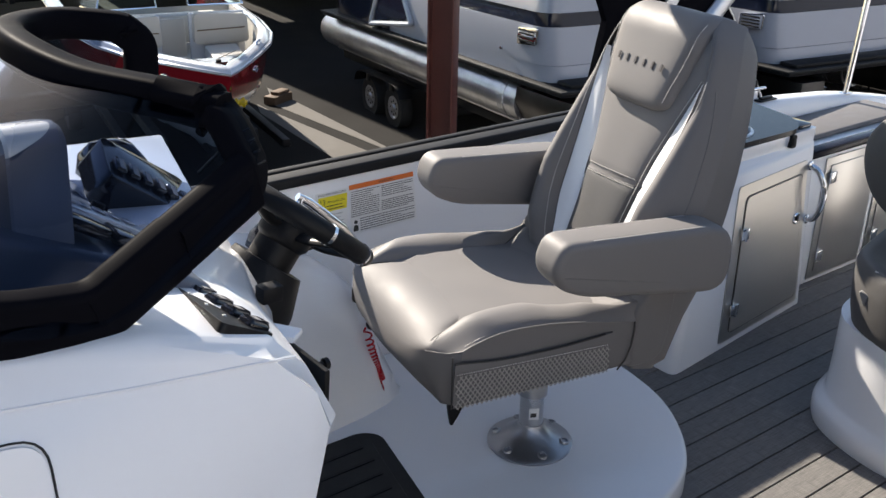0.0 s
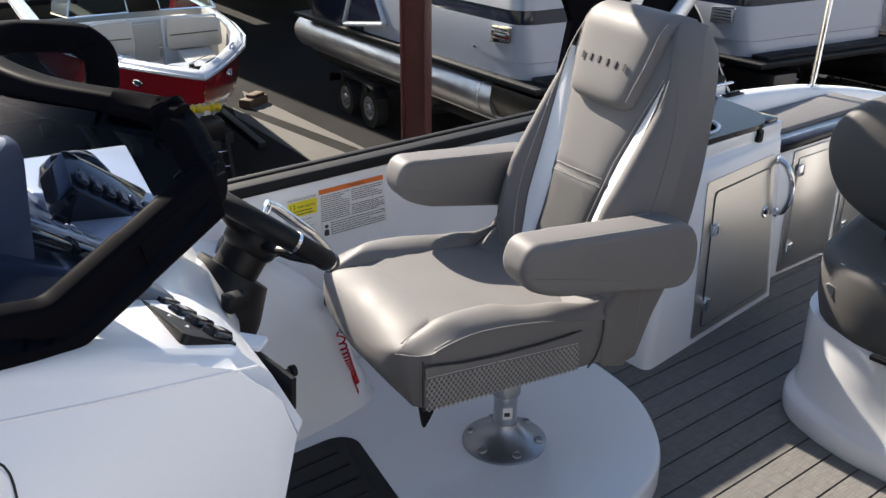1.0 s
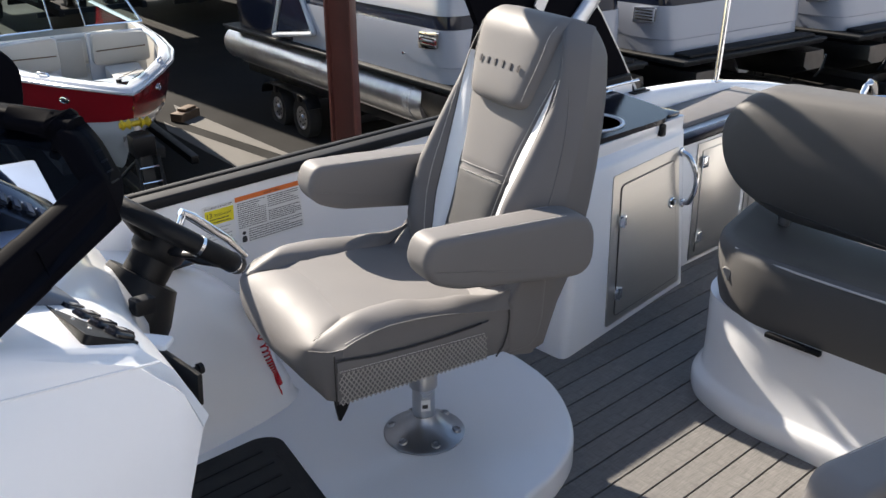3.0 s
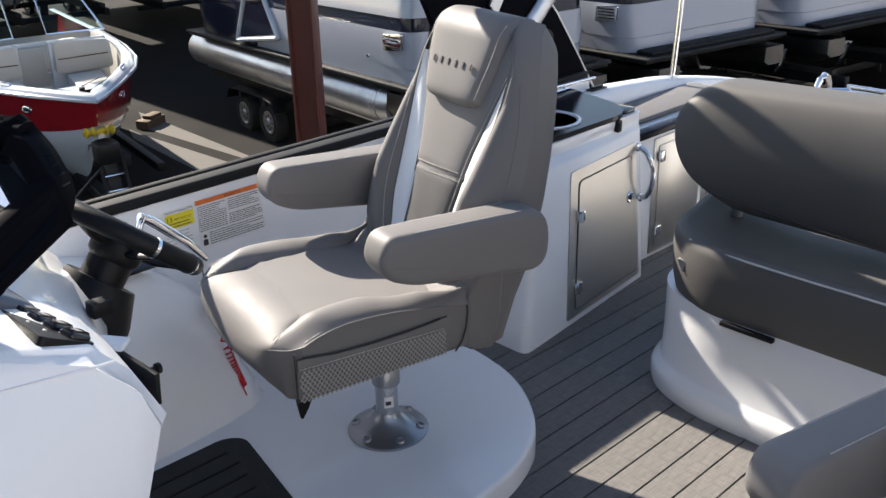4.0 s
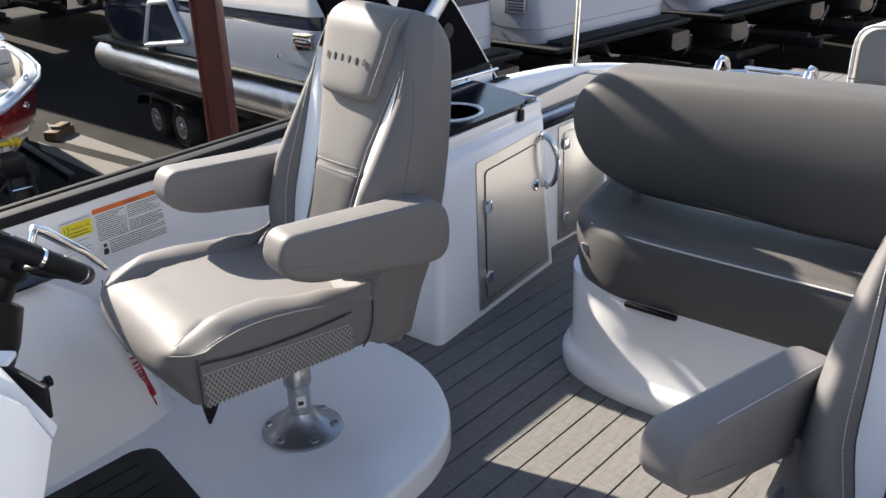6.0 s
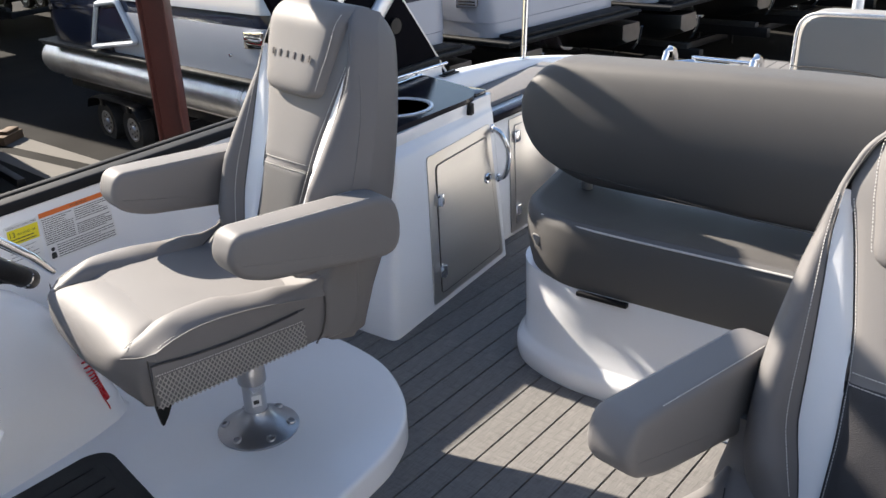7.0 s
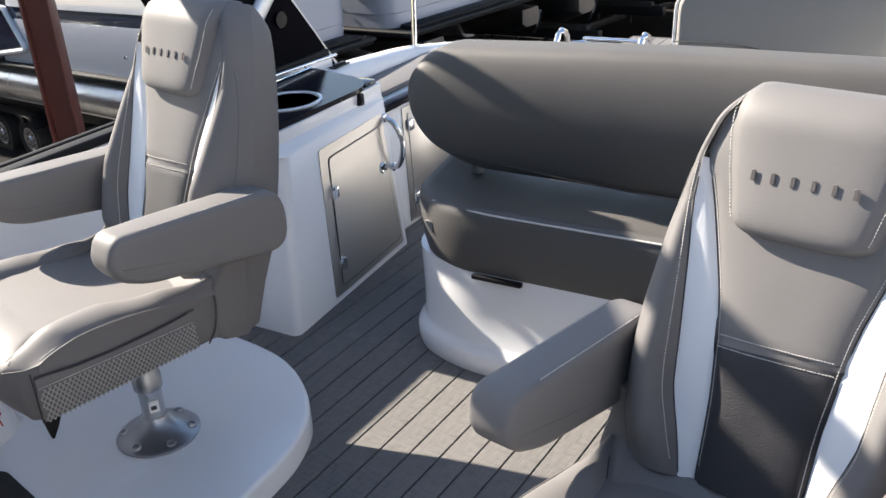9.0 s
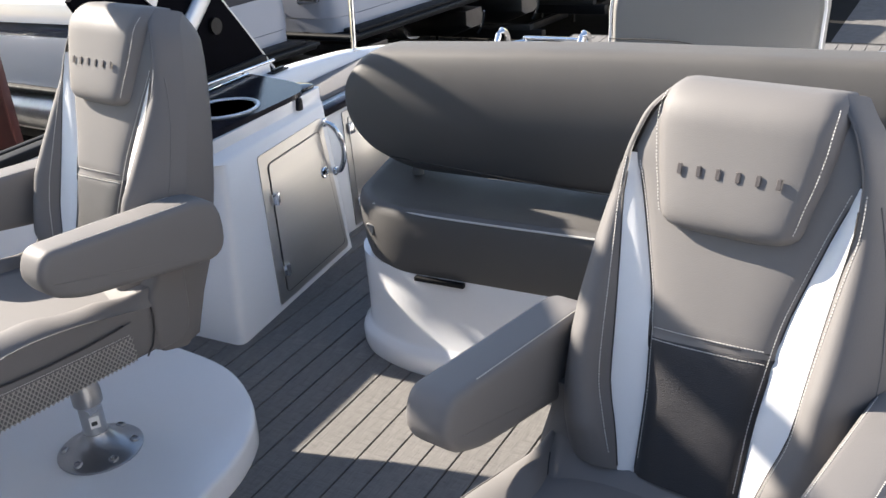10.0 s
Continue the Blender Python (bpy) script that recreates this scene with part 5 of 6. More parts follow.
def upholster_back(back, lower_mat):
    nu, ns, nb, nv = 16, 4, 12, 60
    top = 0.600
    rows = []
    cut, tip = 0, 0
    for i in range(nv + 1):
        v = 0.004 + (top - 0.004) * i / nv
        cut = i if v <= 0.230 else cut
        tip = i if v <= 0.488 else tip
        out = back_half(v)
        si, so = smooth_table(STRIP_IN, v), smooth_table(STRIP_OUT, v)
        if v > 0.485:
            si = so = 0.186 - 0.25 * (v - 0.485)
        si, so = min(si, out - 0.03), min(so, out - 0.028)
        half = [so + (out - so) * k / nb for k in range(nb, 0, -1)] + [si + (so - si) * k / ns for k in range(ns, 0, -1)]
        us = [-u for u in half] + [si * math.sin(math.pi / 2 * (2 * k / nu - 1)) for k in range(nu + 1)] + half[::-1]
        row = []
        for k, u in enumerate(us):
            w = v + (0.008 * max(-1.0, min(1.0, u / 0.105)) if abs(v - 0.23) < 0.03 and abs(u) <= si else 0.0) * max(0.0, 1 - abs(v - 0.23) / 0.03)
            row.append(back_point(u, w, back_swell(u, w)))
        rows.append(row)

    def patch(name, i0, i1, j0, j1, mat, label=""):
        bm = bmesh.new()
        vs = [[bm.verts.new(rows[i][j]) for j in range(j0, j1 + 1)] for i in range(i0, i1 + 1)]
        for r0, r1 in zip(vs, vs[1:]):
            for k in range(len(r0) - 1):
                bm.faces.new((r0[k], r0[k + 1], r1[k + 1], r1[k]))
        return part(name, bm, mat, back, label, 75)
    m = 2 * (nb + ns) + nu
    c0, c1 = nb + ns, nb + ns + nu
    patch("lower_panel", 0, cut, c0, c1, lower_mat, "darker textured lower back panel")
    patch("upper_panel", cut, nv, c0, c1, VINYL_LIGHT)
    for j0, j1 in ((nb, c0), (c1, c1 + ns)):
        patch("white_strip", 0, tip, j0, j1, VINYL_WHITE, "white vinyl accent strip")
    patch("bolster", 0, nv, 0, nb, VINYL)
    patch("bolster", 0, nv, c1 + ns, m, VINYL)
    for s in (1, -1):
        for tab, du, v1 in ((STRIP_IN, -0.006, 0.47), (STRIP_OUT, 0.008, 0.475)):
            pts = []
            for k in range(15):
                v = 0.03 + (v1 - 0.03) * k / 14
                u = s * (smooth_table(tab, v) + du)
                pts.append(back_point(u, v, back_swell(u, v) + 0.0008))
            sew(stitch(pts), back)
        for tab in (STRIP_OUT, STRIP_IN):
            part("seam", tube([back_point(s * smooth_table(tab, v), v, back_swell(s * (smooth_table(tab, v) - 0.0005), v)) for v in [0.01 + 0.0315 * k for k in range(15)]], 0.0016, 6), SEAM, back)
        outer = []
        for k in range(19):
            v = 0.03 + 0.43 * k / 18
            u = s * (back_half(v) - 0.012 - 0.035 * max(0.0, (v - 0.48) / 0.06) ** 1.5)
            outer.append(back_point(u, v, back_swell(u, v) + 0.0008))
        part("welt", tube([p - Vector((0.002, 0, 0)) for p in outer], 0.002, 6), VINYL, back)
        sew(stitch([p + Vector((0.004, -s * 0.006, 0.003)) for p in outer]), back)
    for dv in (0.009, -0.009):
        sew(stitch([back_point(u, 0.227 + 0.038 * u + dv, back_swell(u, 0.227 + 0.038 * u + dv) + 0.0008) for u in (-0.095, -0.05, 0, 0.05, 0.095)]), back)
    part("seam", tube([back_point(u, 0.230 + 0.076 * u, back_swell(u, 0.230 + 0.076 * u) + 0.0004) for u in (-0.10, -0.05, 0, 0.05, 0.10)], 0.0015, 6), SEAM, back)


def helm_chair(at, turn, label, lower_mat):
    ch = thing("helm_chair", label, "chair", at, turn, "pair of helm chairs")
    flange = part("flange", lathe([(0.110, 0.0), (0.112, 0.004), (0.112, 0.007), (0.106, 0.012), (0.085, 0.018), (0.052, 0.040), (0.037, 0.058), (0.034, 0.066), (0.0, 0.066)], 48), CAST, ch, "cast aluminium base flange")
    for i in range(6):
        a = radians(60 * i + 20)
        b = lathe([(0.013, -0.002), (0.013, 0.006), (0.0115, 0.008), (0.008, 0.0085), (0.0075, 0.003), (0.0, 0.003)], 14, pose(0.090 * math.cos(a), 0.090 * math.sin(a), 0.0145, -14 * math.sin(a), 14 * math.cos(a), 0))
        part("bolt", b, CAST, flange)
    post = part("post", lathe([(0.031, 0.05), (0.031, 0.33), (0.0, 0.33)], 32), ALU, ch, "brushed aluminium post")
    bm = lathe([(0.035, 0.150), (0.0385, 0.153), (0.0385, 0.190), (0.036, 0.195), (0.036, 0.32), (0.0, 0.32)], 32)
    collar = part("collar", bm, CAST, post)
    part("sticker", prism([(-0.013, 0.088), (0.013, 0.088), (0.013, 0.122), (-0.013, 0.122)], "x", 0.0312, 0.0318, m=pose(0, 0, 0, 0, 0, 70)), PAPER, post)
    part("sticker_print", prism([(-0.009, 0.096), (0.006, 0.096), (0.006, 0.108), (-0.009, 0.108)], "x", 0.0319, 0.0322, m=pose(0, 0, 0, 0, 0, 70)), INK, post)
    part("bracket", box(-0.14, 0.15, -0.13, 0.13, 0.328, 0.354, 0.006), BLACK, ch)
    part("lever", loft([[(0.335 + a + (1 - k) * 0.012, 0.215 + b, z + 0.018) for a, b in ((-0.022 * k, -0.004), (0.022 * k, -0.004), (0.022 * k, 0.004), (-0.022 * k, 0.004))] for k, z in ((1.0, 0.335), (0.9, 0.31), (0.55, 0.285), (0.1, 0.262))]), BLACK, ch)
    upholster_seat(ch)
    # back
    rings = []
    for v in (-0.122, -0.115, -0.10, -0.06, 0.0, 0.08, 0.16, 0.24, 0.32, 0.40, 0.46, 0.51, 0.55, 0.565, 0.578, 0.588, 0.596, 0.601):
        w = back_half(v) + 0.001
        d = 0.185 - 0.055 * max(0, v - 0.1) / 0.5
        f = -0.034
        if v > 0.525:
            q = (v - 0.525) / 0.076
            d *= 1 - 0.50 * q ** 2.6
            f -= 0.020 * q ** 2
        if v < -0.10:
            d -= 0.03
        sec = rounded([(w, f), (-w, f), (-w * 0.90, f - d + 0.034), (w * 0.90, f - d + 0.034)], [0.012, 0.012, 0.07, 0.07], 6)
        rings.append([back_point(u, v, n) for u, n in sec])
    back = part("backrest", loft(rings), VINYL, ch, angle=60)
    upholster_back(back, lower_mat)
    hl = [(0.384, 0.060), (0.387, 0.088), (0.392, 0.104), (0.400, 0.115), (0.412, 0.120), (0.44, 0.127), (0.476, 0.138), (0.52, 0.147), (0.56, 0.150), (0.585, 0.146), (0.600, 0.132)]
    head = part("headrest", back_pad(neg(hl), hl, 0.384, 0.600, 0.022, 0.044, 0.03, 54, 18, 0.22, 0.0), VINYL_LIGHT, back, "stitched taupe headrest pad", 75)
    for s in (1, -1):
        sew(stitch(on_pad(neg(hl), hl, 0.384, 0.600, 0.022, 0.044, 0.22, 0.5 + s * 0.465, 0.405, 0.575)), head)
    # the maker's mark: a row of plain slanted bars
    for i in range(6):
        q = back_point(0.080 - i * 0.032, 0.470, 0.0674)
        part("badge_bar", box(-0.0012, 0.0012, -0.0038, 0.0038, -0.0085, 0.0085, 0.0006, 1, Matrix.Translation(q) @ pose(0, 0, 0, 0, -18, 0)), EMBOSS, head, "dark bronze badge bar")
    # armrests on brackets
    for s in (1, -1):
        prof = rounded([(-0.285, 0.535), (0.10, 0.594), (0.166, 0.624), (0.187, 0.668), (0.165, 0.726), (-0.285, 0.702)], [0.075, 0.06, 0.05, 0.04, 0.06, 0.075], 6)
        rings = [[(x, s * yy, z) for x, z in inset_outline(prof, d)] for yy, d in ((0.250, 0.020), (0.251, 0.012), (0.254, 0.0045), (0.260, 0.0008), (0.268, 0.0), (0.322, 0.0), (0.330, 0.0008), (0.337, 0.0045), (0.341, 0.012), (0.342, 0.020))]
        arm = part("armrest", loft(rings), VINYL_LIGHT, ch, angle=75)
        for yy in (0.2595, 0.3305):
            sew(stitch([Vector((x, s * yy, 0.7172 + 0.0533 * x - 0.0008)) for x in (-0.20, -0.10, 0.0, 0.09)]), arm)
        part("arm_bracket", loft([rounded_ring(x0, x1, s * 0.205, s * y1, z) for x0, x1, y1, z in ((-0.135, -0.085, 0.262, 0.346), (-0.160, -0.080, 0.270, 0.353), (-0.180, -0.078, 0.2735, 0.375), (-0.190, -0.078, 0.2745, 0.42), (-0.195, -0.086, 0.2745, 0.49), (-0.20, -0.125, 0.274, 0.54), (-0.20, -0.125, 0.274, 0.60))]), VINYL, ch)
    return ch


def inset_outline(pts, d):
    """The outline pts drawn in by d."""
    k = len(pts)
    area = sum(pts[i][0] * pts[(i + 1) % k][1] - pts[(i + 1) % k][0] * pts[i][1] for i in range(k))
    g = 1 if area > 0 else -1
    out = []
    for i in range(k):
        a, b = Vector(pts[i - 1]), Vector(pts[(i + 1) % k])
        t = (b - a).normalized()
        out.append((pts[i][0] - t.y * d * g, pts[i][1] + t.x * d * g))
    return out


def rounded_ring(x0, x1, y0, y1, z):
    return [(x, y, z) for x, y in rounded([(x0, y0), (x1, y0), (x1, y1), (x0, y1)], 0.016, 3)]


helm_chair((-0.047, 0.026, 0.075), 169.1, "taupe vinyl helm chair with white accents on an aluminium pedestal", VINYL_WEAVE)
helm_chair((-0.243, -1.545, 0.022), 169.8, "taupe vinyl companion chair with charcoal lower back panel", VINYL_DARK)
tagged(finish("chair_base", lathe([(0.17, 0.0), (0.17, 0.016), (0.164, 0.022), (0.0, 0.022)], 40, pose(-0.243, -1.545, 0.0)), GELCOAT), "low white round riser under the companion chair", "riser")


# ---- the boat yard ----
G = -2.5
tagged(finish("ground", box(-90, 140, -90, 140, G - 0.4, G), ASPHALT), "dark worn asphalt yard ground", "ground", kind="structure")
# the dark gap between the two pieces draws a shadow across the slab
for strip in ([(5.71, 12.84), (5.29, 11.80), (5.50, 8.80), (5.54, 8.60)], [(5.10, 12.0), (4.91, 11.52), (4.79, 10.14), (4.69, 8.75), (4.55, 6.8), (5.34, 6.8), (5.26, 8.82), (5.09, 11.60)]):
    tagged(finish("concrete_slab", prism(strip, "z", G, G + 0.006), CONCRETE), "pale stained concrete piece, cut apart along a shadow line", "pavement", kind="structure")
tagged(finish("ground_sand", box(22.0, 70, -30, 0.5, G, G + 0.012), SAND), "bare sandy ground beyond the yard", "ground", kind="structure")
tagged(finish("ground_gravel", box(15.0, 21.9, -2.6, 0.4, G, G + 0.008), material("grey_gravel", (0.12, 0.115, 0.11), 0.95, var=0.35, scale=9, bump=0.9, bump_scale=45)), "bed of grey gravel", "ground", kind="structure")
tb = thing("timber_edge", "dark timber edging along the gravel bed", "edging", (0, 0, G))
part("board", box(15.0, 22.0, -2.78, -2.62, 0.0, 0.18, 0.01), WOOD, tb)


# unseen walls: pale one bounces light from port, dark one blocks bow sky
wb = structure("wall_yard_port", box(-14, 26, -7.3, -7.0, G, G + 6.0), PONTOON_DIM_WHITE, "unseen pale wall added to bounce light onto the boat", "wall")
wa = structure("wall_yard_bow", box(-10.3, -10.0, -9.0, 2.0, G, G + 8.0), RUBBER, "unseen dark wall added to block sky light ahead of the bow", "wall")


def steel_post(at, turn):
    p = thing("steel_post", "red oxide painted steel column of the yard shelter", "post", at, turn)
    part("web", box(-0.006, 0.006, -0.100, 0.100, 0, 5.4), STEEL_RED, p)
    for s in (-1, 1):
        part("flange", box(-0.100, 0.100, s * 0.100 - 0.008, s * 0.100 + 0.008, 0, 5.4, 0.002), STEEL_RED, p)
    part("base_plate", box(-0.16, 0.16, -0.16, 0.16, 0, 0.02, 0.003), STEEL_RED, p)


def pontoon_boat(at, turn, label, side, tubes):
    """A pontoon boat on its trailer. Local x runs from the stern to the bow, y to its far side."""
    b = thing("pontoon_boat", label, "boat", at, turn, "row of pontoon boats")
    W = 2.45
    for y in (0.26, W - 0.26):
        log = part("pontoon", tube([(-0.25, y, 1.10), (0.0, y, 1.10), (0.03, y, 1.10), (5.80, y, 1.10), (5.88, y, 1.10), (5.90, y, 1.10)], [0.246, 0.246, 0.253, 0.253, 0.235, 0.16], 32), tubes, b, "dull rolled metal tube")
        for x in (0.0, 0.06, 0.12, 1.7, 3.2):
            part("weld_ring", tube([(x, y, 1.10), (x + 0.018, y, 1.10)], 0.2565, 32), LOGS, log)
        part("keel_fin", box(-0.2, 5.7, y - 0.012, y + 0.012, 0.80, 0.88, 0.004), LOGS, log)
        part("motor_end", loft([[(x, y - 0.215 * k, 1.30), (x, y + 0.215 * k, 1.30), (x, y + 0.235 * k, 1.12), (x, y + 0.13 * k, 0.93 + dz), (x, y - 0.13 * k, 0.93 + dz), (x, y - 0.235 * k, 1.12)] for x, k, dz in ((-0.25, 1, 0), (-1.0, 1, 0.02), (-1.35, 0.8, 0.14))]), LOGS_SHADED, log)
        part("end_fin", tube(smooth_path([(-1.38, y, 0.98), (-1.47, y, 1.1), (-1.52, y, 1.28)], 5), 0.018, 8), CHROME, log)
    part("deck", box(-1.25, 5.6, -0.03, W + 0.03, 1.36, 1.44, 0.012), RAIL_BLACK, b, "black deck edge")
    part("rub_rail", box(-1.28, 5.62, -0.06, W + 0.06, 1.40, 1.435, 0.01), RUBBER, b)
    # curved side panels, wall above wall
    def shell(y0, bulge, z0, z1, mat, nm, lab="", x0=-0.95, x1=5.4):
        rings = []
        for t in range(9):
            z = z0 + (z1 - z0) * t / 8
            tt = (z - 1.44) / 1.0
            o = y0 - bulge * math.sin(min(1, max(0, tt)) * 2.2) + 0.14 * max(0, tt - 0.35) ** 2
            ring = rounded([(x0 + 0.05 * tt, o), (x1 - 0.1 * tt, o), (x1 + 0.05 - 0.1 * tt, W * 0.5), (x1 - 0.1 * tt, W - o), (x0 + 0.05 * tt, W - o)], [0.28, 0.5, 0.3, 0.5, 0.28], 8)
            rings.append([(u, v, z) for u, v in ring])
        return part(nm, loft(rings), mat, b, lab, 50)
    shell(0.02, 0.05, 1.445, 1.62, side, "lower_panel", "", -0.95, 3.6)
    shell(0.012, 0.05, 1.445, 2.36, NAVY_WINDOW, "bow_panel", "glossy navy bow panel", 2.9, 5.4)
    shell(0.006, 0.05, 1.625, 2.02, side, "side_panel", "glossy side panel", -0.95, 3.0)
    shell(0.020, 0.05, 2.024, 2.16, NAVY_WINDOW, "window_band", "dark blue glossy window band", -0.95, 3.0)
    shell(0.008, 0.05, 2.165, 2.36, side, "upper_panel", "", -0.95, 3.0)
    # bow swoosh: a dark window in a white frame
    part("window", prism(rounded([(2.35, 1.70), (3.45, 1.56), (3.15, 2.02), (2.65, 2.08)], 0.05), "y", -0.068, -0.045), NAVY_WINDOW, b, "dark side window")
    part("window_frame", tube([Vector((x, -0.045, z)) for x, z in rounded([(2.27, 1.65), (3.62, 1.49), (3.24, 2.09), (2.61, 2.15)], 0.05)], 0.04, 8, closed=True, up=(0, 1, 0)), GELCOAT_FAR_DIM, b)
    # vent grille and drain fitting
    v = part("vent", prism(rounded([(-0.77, 1.83), (-0.40, 1.80), (-0.42, 1.98), (-0.79, 2.01)], 0.02), "y", -0.065, -0.035, 0.004), CHROME, b, "chrome vent grille")
    for k in range(4):
        part("slat", box(-0.74, -0.45, -0.072, -0.062, 1.845 + k * 0.036, 1.863 + k * 0.036, 0.003), BLACK, v)
    part("fitting", lathe([(0.022, 0), (0.018, 0.02), (0.0, 0.022)], 14, pose(-0.05, -0.04, 1.70, 90, 0, 0)), CHROME, b)
    part("platform", box(-1.22, -0.95, 0.1, W - 0.1, 1.44, 1.49, 0.02), RAIL_BLACK, b, "black swim platform")
    # trailer
    for y in (0.35, W - 0.35):
        part("trailer_beam", box(-1.5, 5.6, y - 0.05, y + 0.05, 0.66, 0.80, 0.006), BLACK, b)
        part("bunk", box(-1.3, 4.3, y - 0.05, y + 0.05, 0.80, 0.87, 0.006), RUBBER, b)
    for x in (-0.6, 1.6, 3.3, 4.15):
        part("cross_beam", box(x - 0.05, x + 0.05, 0.1, W - 0.1, 0.55, 0.66, 0.006), BLACK, b)
    for x in (3.30, 4.15):
        for y in (0.22, W - 0.22):
            w = part("wheel", lathe([(0.0, -0.07), (0.17, -0.075), (0.29, -0.09), (0.305, -0.06), (0.305, 0.06), (0.29, 0.09), (0.17, 0.075), (0.0, 0.06)], 36, pose(x, y, 0.305, 90, 0, 0)), RUBBER, b, "black trailer tyre")
            part("rim", lathe([(0.165, 0.076), (0.172, 0.088), (0.150, 0.090), (0.125, 0.070), (0.06, 0.078), (0.045, 0.10), (0.0, 0.104)], 28, pose(x, y, 0.305, 90, 0, 0)), CAST, w, "pale steel wheel rim")
            for i in range(8):
                a = 2 * math.pi * i / 8
                part("slot", lathe([(0.017, 0.072), (0.017, 0.0805), (0.0, 0.0805)], 8, pose(x, y, 0.305, 90, 0, 0) @ pose(0.1 * math.cos(a), 0.1 * math.sin(a), 0)), BLACK, w)
    for y in (0.16, W - 0.16):
        fend = [(x, y, z) for x, z in ((2.9, 0.50), (3.0, 0.64), (3.3, 0.68), (4.15, 0.68), (4.45, 0.64), (4.55, 0.50))]
        part("fender", tube(smooth_path(fend, 4), 0.11, 10, flat=0.12), BLACK, b)
    for o in b.children_recursive:              # the boat lies to starboard of its near side
        o.data.transform(Matrix.Diagonal((1, -1, 1, 1)))
        o.data.flip_normals()
    return b


def red_boat(at, turn):
    """A bow rider on its trailer. Local x runs from the bow tip towards the stern."""
    b = thing("red_bowrider", "white and deep red bow rider boat with cream seats", "boat", at, turn)
    st = [0.0, 0.12, 0.3, 0.55, 0.9, 1.4, 2.0, 2.8, 4.0, 6.2]
    w = [0.0008, 0.10, 0.22, 0.38, 0.59, 0.86, 1.06, 1.18, 1.24, 1.22]
    keel = [-0.30, -0.52, -0.70, -0.84, -0.94, -1.0, -1.02, -1.04, -1.05, -1.05]
    def strip(lv):
        """Skins the hull between several levels (half-width factor, height) given for each station, on both sides."""
        bm = bmesh.new()
        for s in (1, -1):
            rows = []
            for i, x in enumerate(st):
                rows.append([bm.verts.new((x + dx, s * w[i] * k + (0 if i else 0), z)) for k, z, dx in lv(i)])
            for a, c in zip(rows, rows[1:]):
                for j in range(len(a) - 1):
                    bm.faces.new((a[j], c[j], c[j + 1], a[j + 1]))
        bmesh.ops.remove_doubles(bm, verts=bm.verts, dist=0.002)
        return bm
    rake = lambda z: 0.42 * max(0.0, -z) ** 1.2          # the stem slopes back below the deck
    red = lambda i: -0.27 - 0.045 * min(i, 5)           # lower edge of the red topsides
    part("hull_bottom", strip(lambda i: [(0.93, red(i), rake(red(i))), (0.90, red(i) - 0.10, rake(red(i) - 0.1)), (0.82, red(i) - 0.20, rake(red(i) - 0.2)), (0.45, (keel[i] + red(i) - 0.45) / 2, rake(-0.9)), (0.0, keel[i] - 0.25, rake(-1.0))]), GELCOAT_FAR_DIM, b, "white planing bottom", 30)
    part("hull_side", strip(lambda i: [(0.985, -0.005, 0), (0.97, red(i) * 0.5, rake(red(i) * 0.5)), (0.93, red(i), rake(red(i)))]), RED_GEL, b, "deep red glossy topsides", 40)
    part("rub_rail", strip(lambda i: [(1.0, 0.034, -0.02), (1.03, 0.025, -0.03), (1.03, 0.0, -0.03), (0.985, -0.012, 0)]), GELCOAT_FAR_DIM, b)
    part("pinstripe", strip(lambda i: [(1.032, 0.012, -0.032), (1.036, 0.004, -0.034), (1.032, -0.002, -0.032)]), SILVER_PANEL, b)
    # deck: rounded rim and a cut-out bow cockpit
    inner = lambda i: max(0.0, w[i] - 0.14)
    part("deck_rim", strip(lambda i: [(1.0, 0.032, -0.02), (0.985, 0.055, 0.0), (0.96, 0.072, 0.02), ((w[i] - 0.06) / w[i] if w[i] > 0.12 else 0.55, 0.080, 0.04), (inner(i) / w[i], 0.072, 0.06 if i < 3 else 0.0)]), GELCOAT_FAR_DIM, b, "glossy white deck rim", 50)
    bm = bmesh.new()
    f = [bm.verts.new((st[i] + 0.06, s * inner(i), 0.071)) for i, s in ((2, 1), (3, 1), (3, -1), (2, -1))]
    bm.faces.new(f)
    part("bow_deck", bm, GELCOAT_FAR_DIM, b)
    # cockpit lining
    rings = []
    for z, o in ((0.068, 0.0), (0.03, 0.02), (-0.25, 0.04), (-0.45, 0.05)):
        pts = [(st[i], inner(i) - o) for i in (3, 4, 5, 6, 7, 8)] + [(st[i], -inner(i) + o) for i in (8, 7, 6, 5, 4, 3)]
        rings.append([(max(x, 0.61 + o), y, z) for x, y in pts])
    part("cockpit", loft(rings, caps=False), SEAT_CREAM, b)
    part("cockpit_floor", prism([(x, y) for x, y, z in rings[-1]], "z", -0.46, -0.452), SEAT_CREAM, b)
    for s in (1, -1):
        c = rounded([(0.75, s * 0.05), (0.80, s * 0.26), (1.5, s * 0.60), (2.35, s * 0.72), (2.35, s * 0.30), (1.5, s * 0.22)], 0.05)
        part("bow_seat", prism(c, "z", -0.36, -0.16, 0.03), SEAT_CREAM, b, "cream bow seat cushion")
        part("backrest", prism(rounded([(s * 0.20, -0.16), (s * 0.92, -0.16), (s * 0.90, 0.20), (s * 0.22, 0.24)], 0.07), "x", 2.42, 2.56, 0.03), SEAT_CREAM, b, "cream bow backrest")
        part("backrest_piping", tube([(2.415, s * 0.24, 0.02), (2.412, s * 0.86, 0.03)], 0.008, 6), WOOD, b)
        part("bulkhead", box(2.56, 2.64, min(s * 0.18, s * 0.9), max(s * 0.18, s * 0.9), -0.45, 0.22, 0.02), GELCOAT_FAR_DIM, b)
